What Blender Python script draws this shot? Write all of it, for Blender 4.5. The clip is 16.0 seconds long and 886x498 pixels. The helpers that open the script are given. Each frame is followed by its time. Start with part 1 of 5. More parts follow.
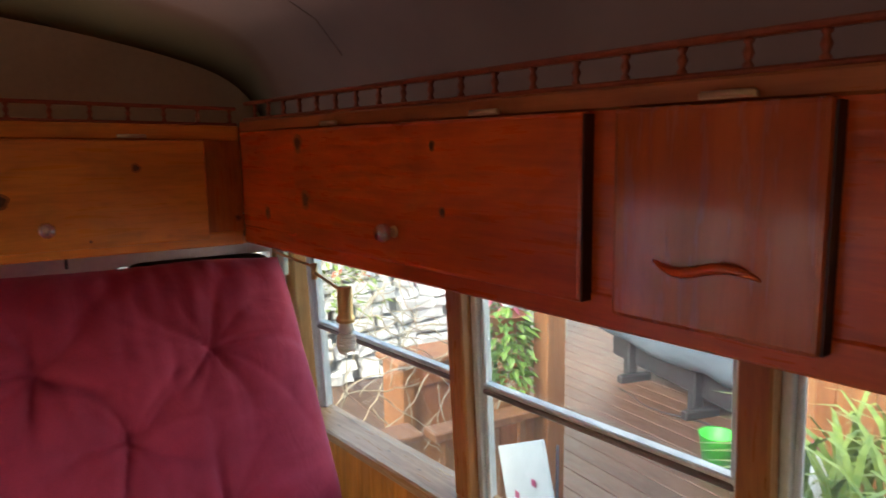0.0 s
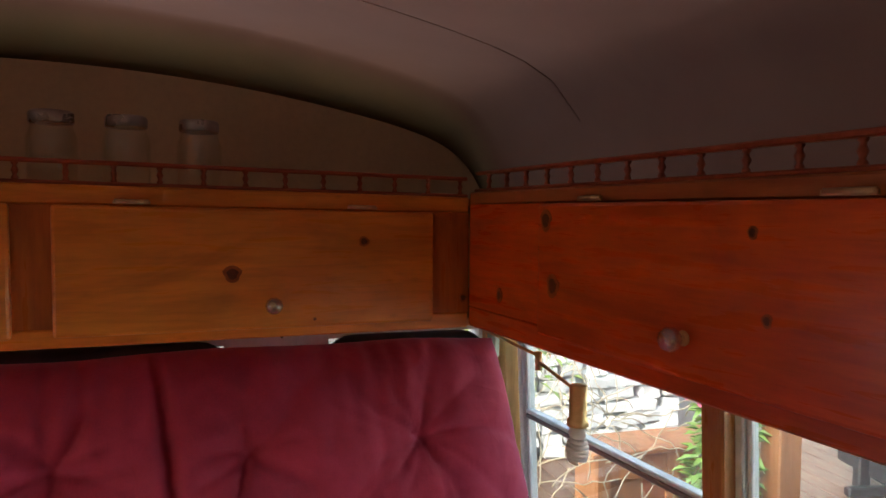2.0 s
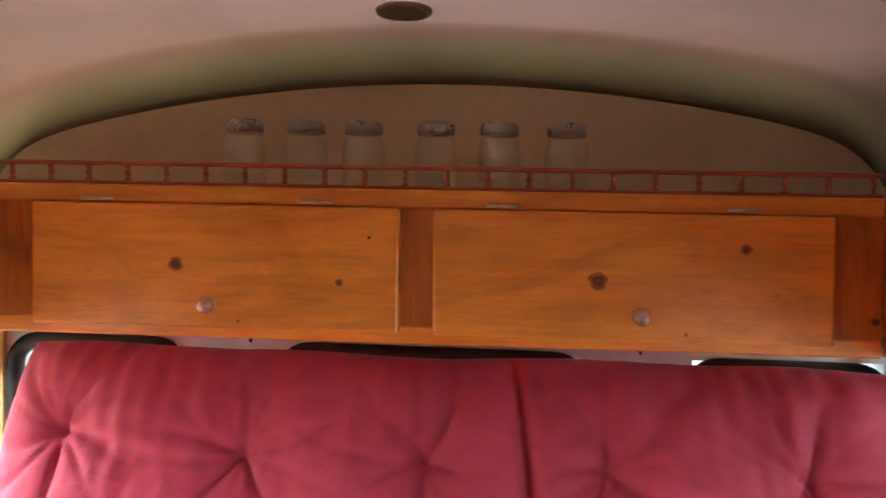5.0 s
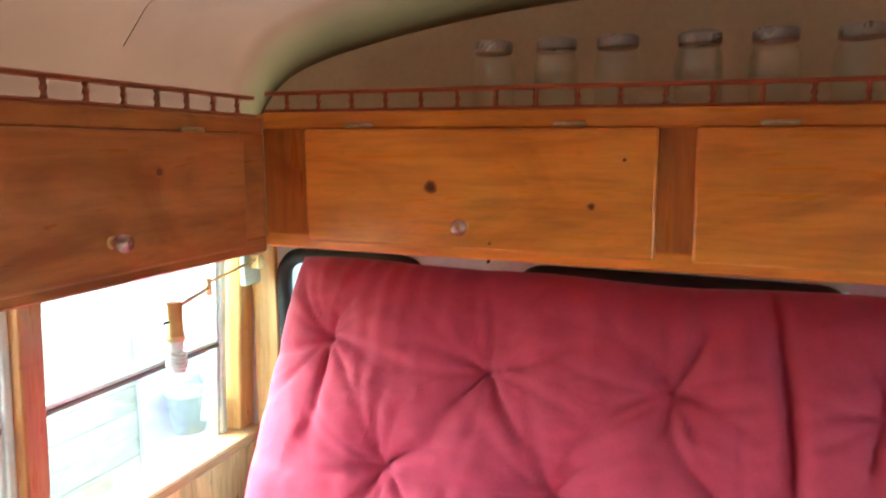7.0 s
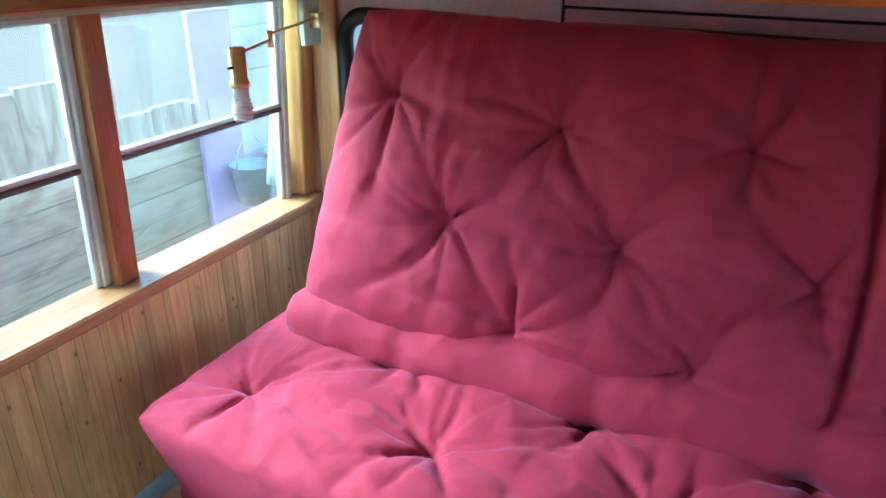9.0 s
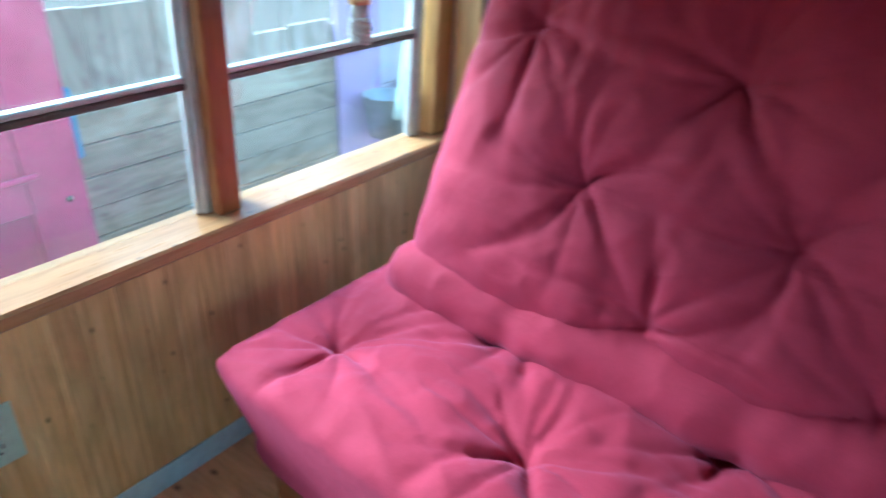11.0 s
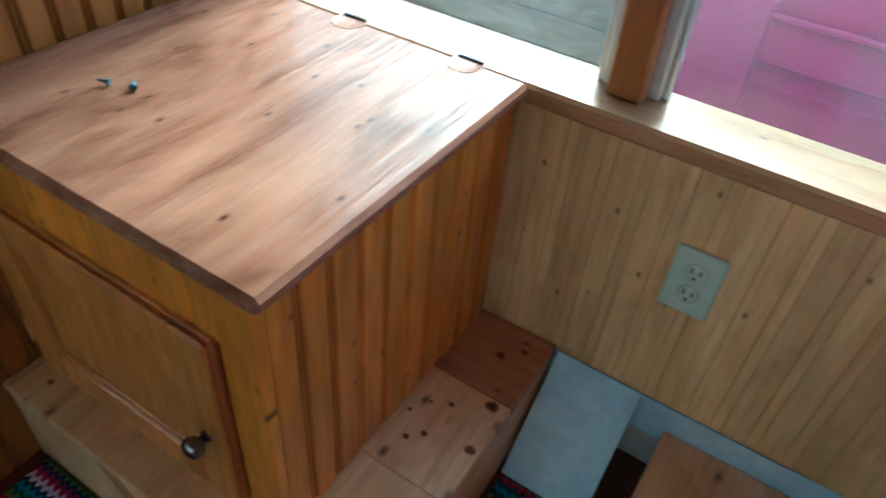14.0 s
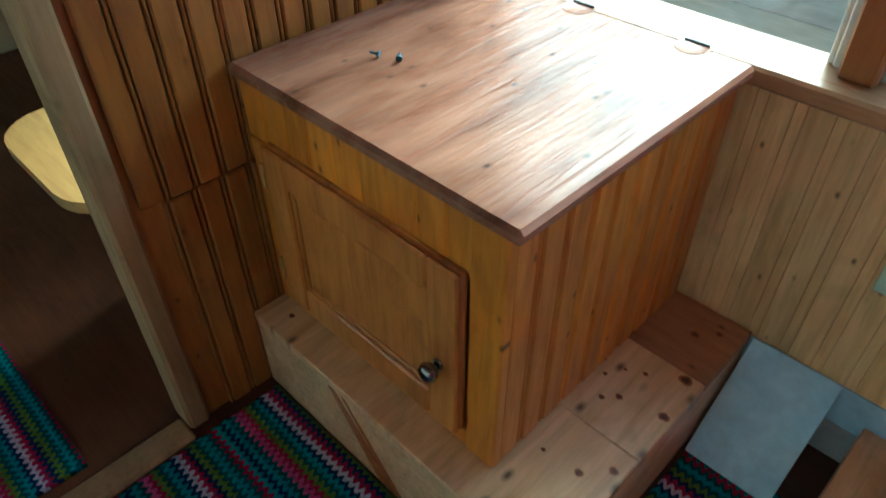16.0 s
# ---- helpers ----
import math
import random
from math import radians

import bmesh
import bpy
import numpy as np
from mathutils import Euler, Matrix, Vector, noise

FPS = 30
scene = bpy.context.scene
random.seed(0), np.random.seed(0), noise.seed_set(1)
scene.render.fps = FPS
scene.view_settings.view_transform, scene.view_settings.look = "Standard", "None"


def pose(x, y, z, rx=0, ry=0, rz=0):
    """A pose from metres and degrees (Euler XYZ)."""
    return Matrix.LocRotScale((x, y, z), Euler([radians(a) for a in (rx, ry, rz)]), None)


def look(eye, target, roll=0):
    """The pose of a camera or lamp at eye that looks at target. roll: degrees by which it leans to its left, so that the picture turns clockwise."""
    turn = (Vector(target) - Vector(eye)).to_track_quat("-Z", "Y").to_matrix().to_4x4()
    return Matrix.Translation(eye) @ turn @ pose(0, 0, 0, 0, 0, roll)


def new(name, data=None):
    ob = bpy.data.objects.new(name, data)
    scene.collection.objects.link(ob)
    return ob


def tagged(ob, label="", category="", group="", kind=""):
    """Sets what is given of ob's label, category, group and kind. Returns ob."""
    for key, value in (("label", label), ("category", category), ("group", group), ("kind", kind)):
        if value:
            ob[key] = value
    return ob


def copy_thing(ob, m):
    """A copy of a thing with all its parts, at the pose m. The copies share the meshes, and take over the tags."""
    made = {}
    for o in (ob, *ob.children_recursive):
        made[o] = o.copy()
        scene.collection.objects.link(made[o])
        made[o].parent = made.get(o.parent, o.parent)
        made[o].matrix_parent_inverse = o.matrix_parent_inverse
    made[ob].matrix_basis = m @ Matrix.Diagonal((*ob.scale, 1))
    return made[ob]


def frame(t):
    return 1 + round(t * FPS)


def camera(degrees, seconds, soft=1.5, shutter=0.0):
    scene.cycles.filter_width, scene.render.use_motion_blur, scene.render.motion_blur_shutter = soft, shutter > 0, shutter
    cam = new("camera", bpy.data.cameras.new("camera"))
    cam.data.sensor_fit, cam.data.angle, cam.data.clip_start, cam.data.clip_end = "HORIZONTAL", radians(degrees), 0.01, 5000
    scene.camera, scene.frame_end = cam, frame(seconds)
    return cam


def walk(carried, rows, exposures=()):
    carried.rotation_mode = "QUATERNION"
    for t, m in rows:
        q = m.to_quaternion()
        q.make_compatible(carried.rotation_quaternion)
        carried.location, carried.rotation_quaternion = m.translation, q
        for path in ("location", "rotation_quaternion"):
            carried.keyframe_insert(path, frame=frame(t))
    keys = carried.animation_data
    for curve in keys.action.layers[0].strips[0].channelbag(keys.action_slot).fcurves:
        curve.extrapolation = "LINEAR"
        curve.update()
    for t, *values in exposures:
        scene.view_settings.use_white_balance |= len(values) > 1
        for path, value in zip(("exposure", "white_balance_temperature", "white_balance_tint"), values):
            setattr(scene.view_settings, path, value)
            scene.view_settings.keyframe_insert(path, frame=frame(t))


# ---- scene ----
cam = camera(65.1, 16.0, 1.5, 0.4)
PATH = [
    (0, (1.256, -1.38, 1.429), (2.491, 0.166, 1.137), -0.8),
    (0.5, (1.267, -1.362, 1.436), (2.331, 0.313, 1.186), 0.7),
    (1, (1.263, -1.326, 1.437), (2.136, 0.46, 1.223), 1.7),
    (1.5, (1.262, -1.245, 1.445), (2.046, 0.591, 1.321), 0.2),
    (2, (1.255, -1.159, 1.448), (2.075, 0.662, 1.343), 0.4),
    (2.5, (1.271, -1.108, 1.448), (1.912, 0.784, 1.36), 0.9),
    (3, (1.282, -1.087, 1.451), (1.744, 0.858, 1.372), 1.0),
    (3.5, (1.28, -1.081, 1.446), (1.57, 0.896, 1.365), 0.1),
    (3.7, (1.271, -1.09, 1.445), (1.493, 0.896, 1.373), 0.1),
    (5.8, (1.222, -1.057, 1.415), (0.829, 0.903, 1.366), 0.1),
    (6, (1.218, -1.049, 1.422), (0.738, 0.891, 1.368), -0.1),
    (6.5, (1.198, -1.061, 1.426), (0.548, 0.829, 1.354), -0.1),
    (7, (1.163, -1.077, 1.425), (0.464, 0.776, 1.146), -0.4),
    (7.5, (1.157, -1.077, 1.404), (0.326, 0.694, 0.988), -0.7),
    (8, (1.15, -1.089, 1.348), (0.349, 0.645, 0.754), -0.6),
    (8.5, (1.139, -1.096, 1.319), (0.353, 0.593, 0.593), -0.2),
    (8.7, (1.135, -1.091, 1.315), (0.363, 0.587, 0.549), 0.3),
    (10.8, (1.09, -0.948, 1.273), (0.182, 0.569, 0.338), 1.9),
    (11, (1.063, -0.882, 1.258), (-0.016, 0.504, 0.303), 1.7),
    (11.5, (0.988, -0.802, 1.23), (-0.347, 0.225, 0.151), 2.4),
    (12, (0.973, -0.691, 1.18), (-0.554, -0.083, 0.04), 4.5),
    (12.5, (0.959, -0.62, 1.159), (-0.556, -0.257, -0.094), 3.0),
    (13, (0.89, -0.682, 1.138), (-0.665, -0.538, -0.111), 2.7),
    (13.5, (0.829, -0.658, 1.131), (-0.622, -1.073, -0.182), 1.7),
    (14, (0.807, -0.624, 1.101), (-0.498, -1.358, -0.224), 5.6),
    (14.5, (0.849, -0.65, 1.097), (-0.278, -1.62, -0.241), -0.9),
    (15, (0.919, -0.659, 1.096), (-0.118, -1.653, -0.296), -0.1),
    (15.5, (0.957, -0.649, 1.096), (-0.072, -1.633, -0.309), 0.1),
    (16, (0.96, -0.64, 1.107), (-0.102, -1.701, -0.215), -0.4),
]
walk(cam, [(t, look(eye, target, roll)) for t, eye, target, roll in PATH],
     [(0, 2.68, 6700, 9), (3.7, 2.85, 6700, 11), (5.8, 4.8, 5600, -18), (6.5, 4.55, 5600, -18), (7.0, 4.3, 5500, -20), (8.5, 3.2, 4850, -17), (11, 2.65, 4600, -10), (13, 2.5, 4550, -11), (14.5, 2.45, 4700, -20), (16, 2.45, 4750, -21)])

# ---- world and light ----
world = bpy.data.worlds.new("sky")
scene.world = world
world.use_nodes = True
wn = world.node_tree.nodes
sky = wn.new("ShaderNodeTexSky")
sky.sky_type, sky.sun_disc, sky.sun_elevation, sky.sun_rotation = "NISHITA", False, radians(36), radians(-104)
sky.air_density, sky.dust_density, sky.ozone_density = 1.0, 3.0, 1.0
wn["Background"].inputs["Strength"].default_value = 0.15
world.node_tree.links.new(sky.outputs["Color"], wn["Background"].inputs["Color"])
sun = new("sun", bpy.data.lights.new("sun", "SUN"))
sun.data.energy, sun.data.angle, sun.data.color = 1.2, radians(30), (1.0, 0.96, 0.9)
sun.matrix_world = look((-6, -1.5, 4.5), (0, 0, 0))

# ---- materials ----
W, MID, REAR, FRONT = 2.16, 1.08, 0.52, -3.4     # inner width, centre line, rear wall, front wall
SILL, CAB0, CAB1, XL, XR = 0.655, 1.244, 1.487, 0.41, 1.83


def node_mat(name, rough=0.5, metal=0.0, spec=0.5):
    m = bpy.data.materials.new(name)
    m.use_nodes = True
    n, l = m.node_tree.nodes, m.node_tree.links
    b = n["Principled BSDF"]
    b.inputs["Roughness"].default_value, b.inputs["Metallic"].default_value = rough, metal
    b.inputs["Specular IOR Level"].default_value = spec
    return m, n, l, b


def ramp(n, stops):
    r = n.new("ShaderNodeValToRGB")
    e = r.color_ramp.elements
    while len(e) < len(stops):
        e.new(0.5)
    for k, (p, c) in zip(e, stops):
        k.position, k.color = p, (*c, 1) if len(c) == 3 else c
    return r


def coords(n, l, scale, shift=True):
    """Object coordinates, scaled, moved by a random step for each object."""
    tc, mp = n.new("ShaderNodeTexCoord"), n.new("ShaderNodeMapping")
    mp.inputs["Scale"].default_value = scale
    l.new(tc.outputs["Object"], mp.inputs["Vector"])
    if not shift:
        return mp.outputs["Vector"]
    info, mul, add = n.new("ShaderNodeObjectInfo"), n.new("ShaderNodeVectorMath"), n.new("ShaderNodeVectorMath")
    mul.operation, add.operation = "SCALE", "ADD"
    mul.inputs[0].default_value = (37.0, 53.0, 71.0)
    l.new(info.outputs["Random"], mul.inputs["Scale"])
    l.new(mp.outputs["Vector"], add.inputs[0])
    l.new(mul.outputs["Vector"], add.inputs[1])
    return add.outputs["Vector"]


def mix(n, l, kind, fac, a, b):
    x = n.new("ShaderNodeMix")
    x.data_type, x.blend_type = "RGBA", kind
    for sock, v in ((x.inputs[0], fac), (x.inputs[6], a), (x.inputs[7], b)):
        if hasattr(v, "is_output"):
            l.new(v, sock)
        else:
            sock.default_value = v if isinstance(v, float) else (*v, 1)
    return x.outputs[2]


def noise_tex(n, l, vec, scale, detail=4.0, rough=0.55, dist=0.0):
    t = n.new("ShaderNodeTexNoise")
    t.inputs["Scale"].default_value, t.inputs["Detail"].default_value = scale, detail
    t.inputs["Roughness"].default_value, t.inputs["Distortion"].default_value = rough, dist
    l.new(vec, t.inputs["Vector"])
    return t.outputs["Fac"]


def bump(n, l, b, height, strength=0.2, dist=0.004):
    u = n.new("ShaderNodeBump")
    u.inputs["Strength"].default_value, u.inputs["Distance"].default_value = strength, dist
    l.new(height, u.inputs["Height"])
    l.new(u.outputs["Normal"], b.inputs["Normal"])


def wood(name, light, dark, axis="z", rough=0.35, knots=1.0, vary=0.5, coat=0.0, stain=0.35, flat=None, kbig=1.0, kmany=0.62, spec=0.5, relief=0.3, crough=0.18):
    """Pine or stained board: long grain along one axis, broad tone drift, small dark knots and a little relief."""
    m, n, l, b = node_mat(name, rough, 0.0, spec)
    k = "xyz".index(axis)
    s = [10.0, 10.0, 10.0]
    s[k] = 0.8
    v = coords(n, l, s)
    grain = noise_tex(n, l, v, 1.6, 6, 0.62, 1.2)
    fine = noise_tex(n, l, v, 9.0, 3, 0.6, 0.3)
    r = ramp(n, [(0.25, dark), (0.5, tuple(0.55 * p + 0.45 * q for p, q in zip(light, dark))), (0.72, light)])
    l.new(grain, r.inputs["Fac"])
    col = mix(n, l, "MULTIPLY", 0.3, r.outputs["Color"], ramp_of(n, l, fine, [(0.32, (0.45, 0.38, 0.32)), (0.55, (1, 1, 1))]))
    fs = [1.0, 1.0, 1.0]
    fs[k] = 0.4
    broad = noise_tex(n, l, coords(n, l, fs), 9.0, 5, 0.55, 1.6)
    col = mix(n, l, "MULTIPLY", stain, col, ramp_of(n, l, broad, [(0.33, (0.42, 0.32, 0.25)), (0.5, (0.86, 0.82, 0.78)), (0.66, (1.08, 1.08, 1.08))]))
    info = n.new("ShaderNodeObjectInfo")
    col = mix(n, l, "MULTIPLY", vary, col, ramp_of(n, l, info.outputs["Random"], [(0.0, (0.62, 0.55, 0.5)), (1.0, (1.15, 1.12, 1.1))]))
    if knots:
        across = [q for q in range(3) if q not in (k, flat)][0]
        vo, sp, cb = n.new("ShaderNodeTexVoronoi"), n.new("ShaderNodeSeparateXYZ"), n.new("ShaderNodeCombineXYZ")
        vo.voronoi_dimensions = "2D"
        vo.inputs["Scale"].default_value = 1.0
        l.new(coords(n, l, (1.0, 1.0, 1.0)), sp.inputs["Vector"])
        for q, sc, to in ((across, 16.0, "X"), (k, 9.0, "Y")):
            mm = n.new("ShaderNodeMath")
            mm.operation, mm.inputs[1].default_value = "MULTIPLY", sc
            l.new(sp.outputs["XYZ"[q]], mm.inputs[0])
            l.new(mm.outputs[0], cb.inputs[to])
        l.new(cb.outputs["Vector"], vo.inputs["Vector"])
        spot = ramp_of(n, l, vo.outputs["Distance"], [(0.02 * kbig, (1, 1, 1)), (0.045 * kbig, (0.55, 0.55, 0.55)), (0.085 * kbig, (0, 0, 0))])
        sep = n.new("ShaderNodeSeparateColor")
        l.new(vo.outputs["Color"], sep.inputs["Color"])
        gate = ramp_of(n, l, sep.outputs["Red"], [(kmany, (0, 0, 0)), (kmany + 0.15, (knots, knots, knots))])
        col = mix(n, l, "MIX", mix(n, l, "MULTIPLY", 1.0, spot, gate), col, tuple(0.22 * c for c in dark))
    l.new(col, b.inputs["Base Color"])
    l.new(ramp_of(n, l, fine, [(0.3, (rough + 0.12,) * 3), (0.7, (rough - 0.06,) * 3)]), b.inputs["Roughness"])
    b.inputs["Coat Weight"].default_value, b.inputs["Coat Roughness"].default_value = coat, crough
    bump(n, l, b, fine, relief, 0.002)
    return m


def ramp_of(n, l, value, stops):
    r = ramp(n, stops)
    l.new(value, r.inputs["Fac"])
    return r.outputs["Color"]


def paint(name, base, other, scale=8.0, rough=0.5, metal=0.0, bumpy=0.1, fine=60.0, spec=0.5):
    """Painted, metal or plain surface with drift of tone at two scales and fine relief."""
    m, n, l, b = node_mat(name, rough, metal, spec)
    v = coords(n, l, (1, 1, 1))
    big, small = noise_tex(n, l, v, scale, 5, 0.6, 0.4), noise_tex(n, l, v, fine, 3, 0.6)
    col = ramp_of(n, l, big, [(0.3, other), (0.65, base)])
    col = mix(n, l, "MULTIPLY", 0.3, col, ramp_of(n, l, small, [(0.3, (0.7, 0.7, 0.7)), (0.6, (1, 1, 1))]))
    l.new(col, b.inputs["Base Color"])
    l.new(ramp_of(n, l, big, [(0.3, (rough + 0.1,) * 3), (0.7, (max(rough - 0.05, 0.02),) * 3)]), b.inputs["Roughness"])
    bump(n, l, b, small, bumpy, 0.002)
    return m


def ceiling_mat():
    """Cream ceiling paint, with the cove's shade painted in as dark olive."""
    m, n, l, b = node_mat("cream ceiling paint with shaded cove", 0.45)
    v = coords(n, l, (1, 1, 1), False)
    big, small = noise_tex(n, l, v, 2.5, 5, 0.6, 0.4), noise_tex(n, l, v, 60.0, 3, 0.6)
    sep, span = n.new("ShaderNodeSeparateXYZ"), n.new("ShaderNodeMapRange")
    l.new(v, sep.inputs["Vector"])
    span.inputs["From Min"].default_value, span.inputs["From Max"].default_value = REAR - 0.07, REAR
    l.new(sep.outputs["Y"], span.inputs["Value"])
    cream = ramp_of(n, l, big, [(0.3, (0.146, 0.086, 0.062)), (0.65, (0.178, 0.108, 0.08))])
    # much darker than the rear wall's olive: shade put into the cove's colour
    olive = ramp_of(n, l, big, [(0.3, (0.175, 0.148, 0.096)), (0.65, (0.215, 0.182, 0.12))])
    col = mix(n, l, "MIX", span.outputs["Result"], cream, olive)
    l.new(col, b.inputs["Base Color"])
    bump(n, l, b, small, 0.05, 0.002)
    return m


def cloth_mat():
    m, n, l, b = node_mat("burgundy cotton", 0.8, 0, 0.3)
    v = coords(n, l, (1, 1, 1), False)
    big, weave = noise_tex(n, l, v, 6.0, 5, 0.6, 0.8), noise_tex(n, l, v, 380.0, 2, 0.6)
    col = ramp_of(n, l, big, [(0.3, (0.325, 0.026, 0.068)), (0.7, (0.425, 0.04, 0.097))])
    col = mix(n, l, "MULTIPLY", 0.3, col, ramp_of(n, l, weave, [(0.3, (0.7, 0.7, 0.7)), (0.6, (1.0, 1.0, 1.0))]))
    l.new(col, b.inputs["Base Color"])
    # lilac sheen tint puts violet sky reflection into the cloth
    b.inputs["Sheen Weight"].default_value, b.inputs["Sheen Roughness"].default_value = 0.3, 0.4
    b.inputs["Sheen Tint"].default_value = (0.85, 0.55, 1.0, 1)
    # sharp little folds: ridges of two stretched noises
    folds = []
    for sc, st in ((4.5, (1.0, 1.0, 1.8)), (11.0, (1.6, 1.0, 1.0))):
        f = noise_tex(n, l, coords(n, l, st, False), sc, 2, 0.45, 0.9)
        folds.append(ramp_of(n, l, f, [(0.3, (0, 0, 0)), (0.5, (1, 1, 1)), (0.58, (0.5, 0.5, 0.5)), (0.75, (0.1, 0.1, 0.1))]))
    both = mix(n, l, "ADD", 0.45, folds[0], folds[1])
    both = mix(n, l, "ADD", 0.04, both, weave)
    bump(n, l, b, both, 0.2, 0.007)
    return m


def glass_mat(name, tint=(1, 1, 1), gloss=0.9, haze=0.0, least=0.035):
    """Thin clear pane: lets light straight through and mirrors a little."""
    m = bpy.data.materials.new(name)
    m.use_nodes = True
    n, l = m.node_tree.nodes, m.node_tree.links
    n.remove(n["Principled BSDF"])
    tr, gl, mx, fr = n.new("ShaderNodeBsdfTransparent"), n.new("ShaderNodeBsdfGlossy"), n.new("ShaderNodeMixShader"), n.new("ShaderNodeLayerWeight")
    tr.inputs["Color"].default_value = (*tint, 1)
    gl.inputs["Roughness"].default_value, gl.inputs["Color"].default_value = 0.02, (gloss, gloss, gloss, 1)
    l.new(ramp_of(n, l, fr.outputs["Facing"], [(0.0, (least,) * 3), (0.6, (least + 0.025,) * 3), (0.85, (0.2,) * 3), (1.0, (0.8,) * 3)]), mx.inputs["Fac"])
    l.new(tr.outputs["BSDF"], mx.inputs[1])
    l.new(gl.outputs["BSDF"], mx.inputs[2])
    # milky white mixed in for dirty glass and for reflections whitening the view
    if haze:
        di, hz = n.new("ShaderNodeBsdfTranslucent"), n.new("ShaderNodeMixShader")
        di.inputs["Color"].default_value = (0.9, 0.95, 0.95, 1)
        tcz = n.new("ShaderNodeTexCoord")
        dirt_haze = noise_tex(n, l, tcz.outputs["Object"], 6.0, 4, 0.6, 0.5)
        l.new(ramp_of(n, l, dirt_haze, [(0.3, (haze * 0.5,) * 3), (0.7, (haze * 1.4,) * 3)]), hz.inputs["Fac"])
        l.new(mx.outputs["Shader"], hz.inputs[1])
        l.new(di.outputs["BSDF"], hz.inputs[2])
        mx = hz
    l.new(mx.outputs["Shader"], n["Material Output"].inputs["Surface"])
    return m


def rug_mat():
    """Crocheted stripes across x, each a few centimetres, with broken yarn edges."""
    m, n, l, b = node_mat("striped crochet", 0.95, 0, 0.1)
    v = coords(n, l, (1, 1, 1), False)
    sep, wob = n.new("ShaderNodeSeparateXYZ"), n.new("ShaderNodeMath")
    l.new(v, sep.inputs["Vector"])
    wave = n.new("ShaderNodeMath")
    wave.operation = "SINE"
    mulv = n.new("ShaderNodeMath")
    mulv.operation, mulv.inputs[1].default_value = "MULTIPLY", 420.0
    l.new(sep.outputs["Y"], mulv.inputs[0])
    l.new(mulv.outputs[0], wave.inputs[0])
    wob.operation, wob.inputs[1].default_value = "MULTIPLY_ADD", 0.0045
    l.new(wave.outputs[0], wob.inputs[0])
    l.new(sep.outputs["X"], wob.inputs[2])
    fr, sc = n.new("ShaderNodeMath"), n.new("ShaderNodeMath")
    sc.operation, sc.inputs[1].default_value = "MULTIPLY", 5.3
    fr.operation = "FRACT"
    l.new(wob.outputs[0], sc.inputs[0])
    l.new(sc.outputs[0], fr.inputs[0])
    teal, navy, green, red, pink, pale, dark = (0.006, 0.28, 0.31), (0.005, 0.03, 0.09), (0.14, 0.23, 0.03), (0.36, 0.014, 0.06), (0.6, 0.08, 0.25), (0.62, 0.54, 0.6), (0.002, 0.085, 0.085)
    order = [teal, dark, green, navy, red, pale, navy, teal, dark, green, red, pink, dark, teal, navy, teal, red, dark]
    r = n.new("ShaderNodeValToRGB")
    r.color_ramp.interpolation = "CONSTANT"
    e = r.color_ramp.elements
    while len(e) < len(order):
        e.new(0.5)
    for i, c in enumerate(order):
        e[i].position, e[i].color = i / len(order), (*c, 1)
    l.new(fr.outputs[0], r.inputs["Fac"])
    yarn = noise_tex(n, l, v, 260.0, 3, 0.6)
    col = mix(n, l, "MULTIPLY", 0.7, r.outputs["Color"], ramp_of(n, l, yarn, [(0.3, (0.35, 0.35, 0.35)), (0.65, (1.2, 1.2, 1.2))]))
    l.new(col, b.inputs["Base Color"])
    bump(n, l, b, yarn, 0.6, 0.004)
    return m


PINE = wood("amber varnished knotty pine", (0.92, 0.365, 0.052), (0.80, 0.27, 0.036), "x", 0.3, 0.15, 0.2, 0.4, 0.38, flat=1)
PINE_Y = wood("amber varnished pine lengthwise", (0.54, 0.2, 0.058), (0.38, 0.118, 0.028), "y", 0.32, 0.15, 0.2, 0.4, 0.55, flat=0)
MAHOG = wood("red brown stained wood", (0.82, 0.15, 0.014), (0.58, 0.085, 0.007), "y", 0.28, 0.1, 0.15, 0.5, 0.45, flat=0)
MAHOG2 = wood("glossy red brown wood", (0.62, 0.15, 0.03), (0.44, 0.085, 0.015), "z", 0.2, 0.0, 0.1, 1.0, 0.4, flat=0, relief=0.6, crough=0.1)
KNOT = paint("dark knot wood", (0.15, 0.04, 0.01), (0.07, 0.018, 0.005), 90, 0.4, 0, 0.2)
HALO = paint("amber knot ring", (0.42, 0.12, 0.022), (0.30, 0.08, 0.014), 60, 0.35, 0, 0.2)
STILEW = wood("darker amber pine", (0.60, 0.19, 0.032), (0.42, 0.11, 0.016), "z", 0.3, 0.1, 0.1, 0.4, 0.5, flat=1)
EDGEW = wood("dark edge wood", (0.07, 0.02, 0.007), (0.04, 0.012, 0.004), "z", 0.5, 0.0, 0.1, 0.1, 0.3, flat=1)
RAIL = wood("reddish turned wood", (0.40, 0.10, 0.035), (0.26, 0.055, 0.018), "x", 0.35, 0.0, 0.2, 0.3)
POSTW = wood("brown varnished post wood", (0.45, 0.18, 0.045), (0.26, 0.085, 0.018), "z", 0.3, 0.4, 0.3, 0.4, flat=1)
SILLW = wood("pale varnished pine sill", (0.60, 0.37, 0.18), (0.45, 0.23, 0.09), "y", 0.3, 0.7, 0.1, 0.15, 0.25, flat=2, spec=0.35)
PANEL = wood("light knotty pine boards", (0.93, 0.72, 0.35), (0.77, 0.51, 0.19), "z", 0.42, 1.0, 0.55, 0.15, 0.35, flat=0, kbig=0.9, kmany=0.6)
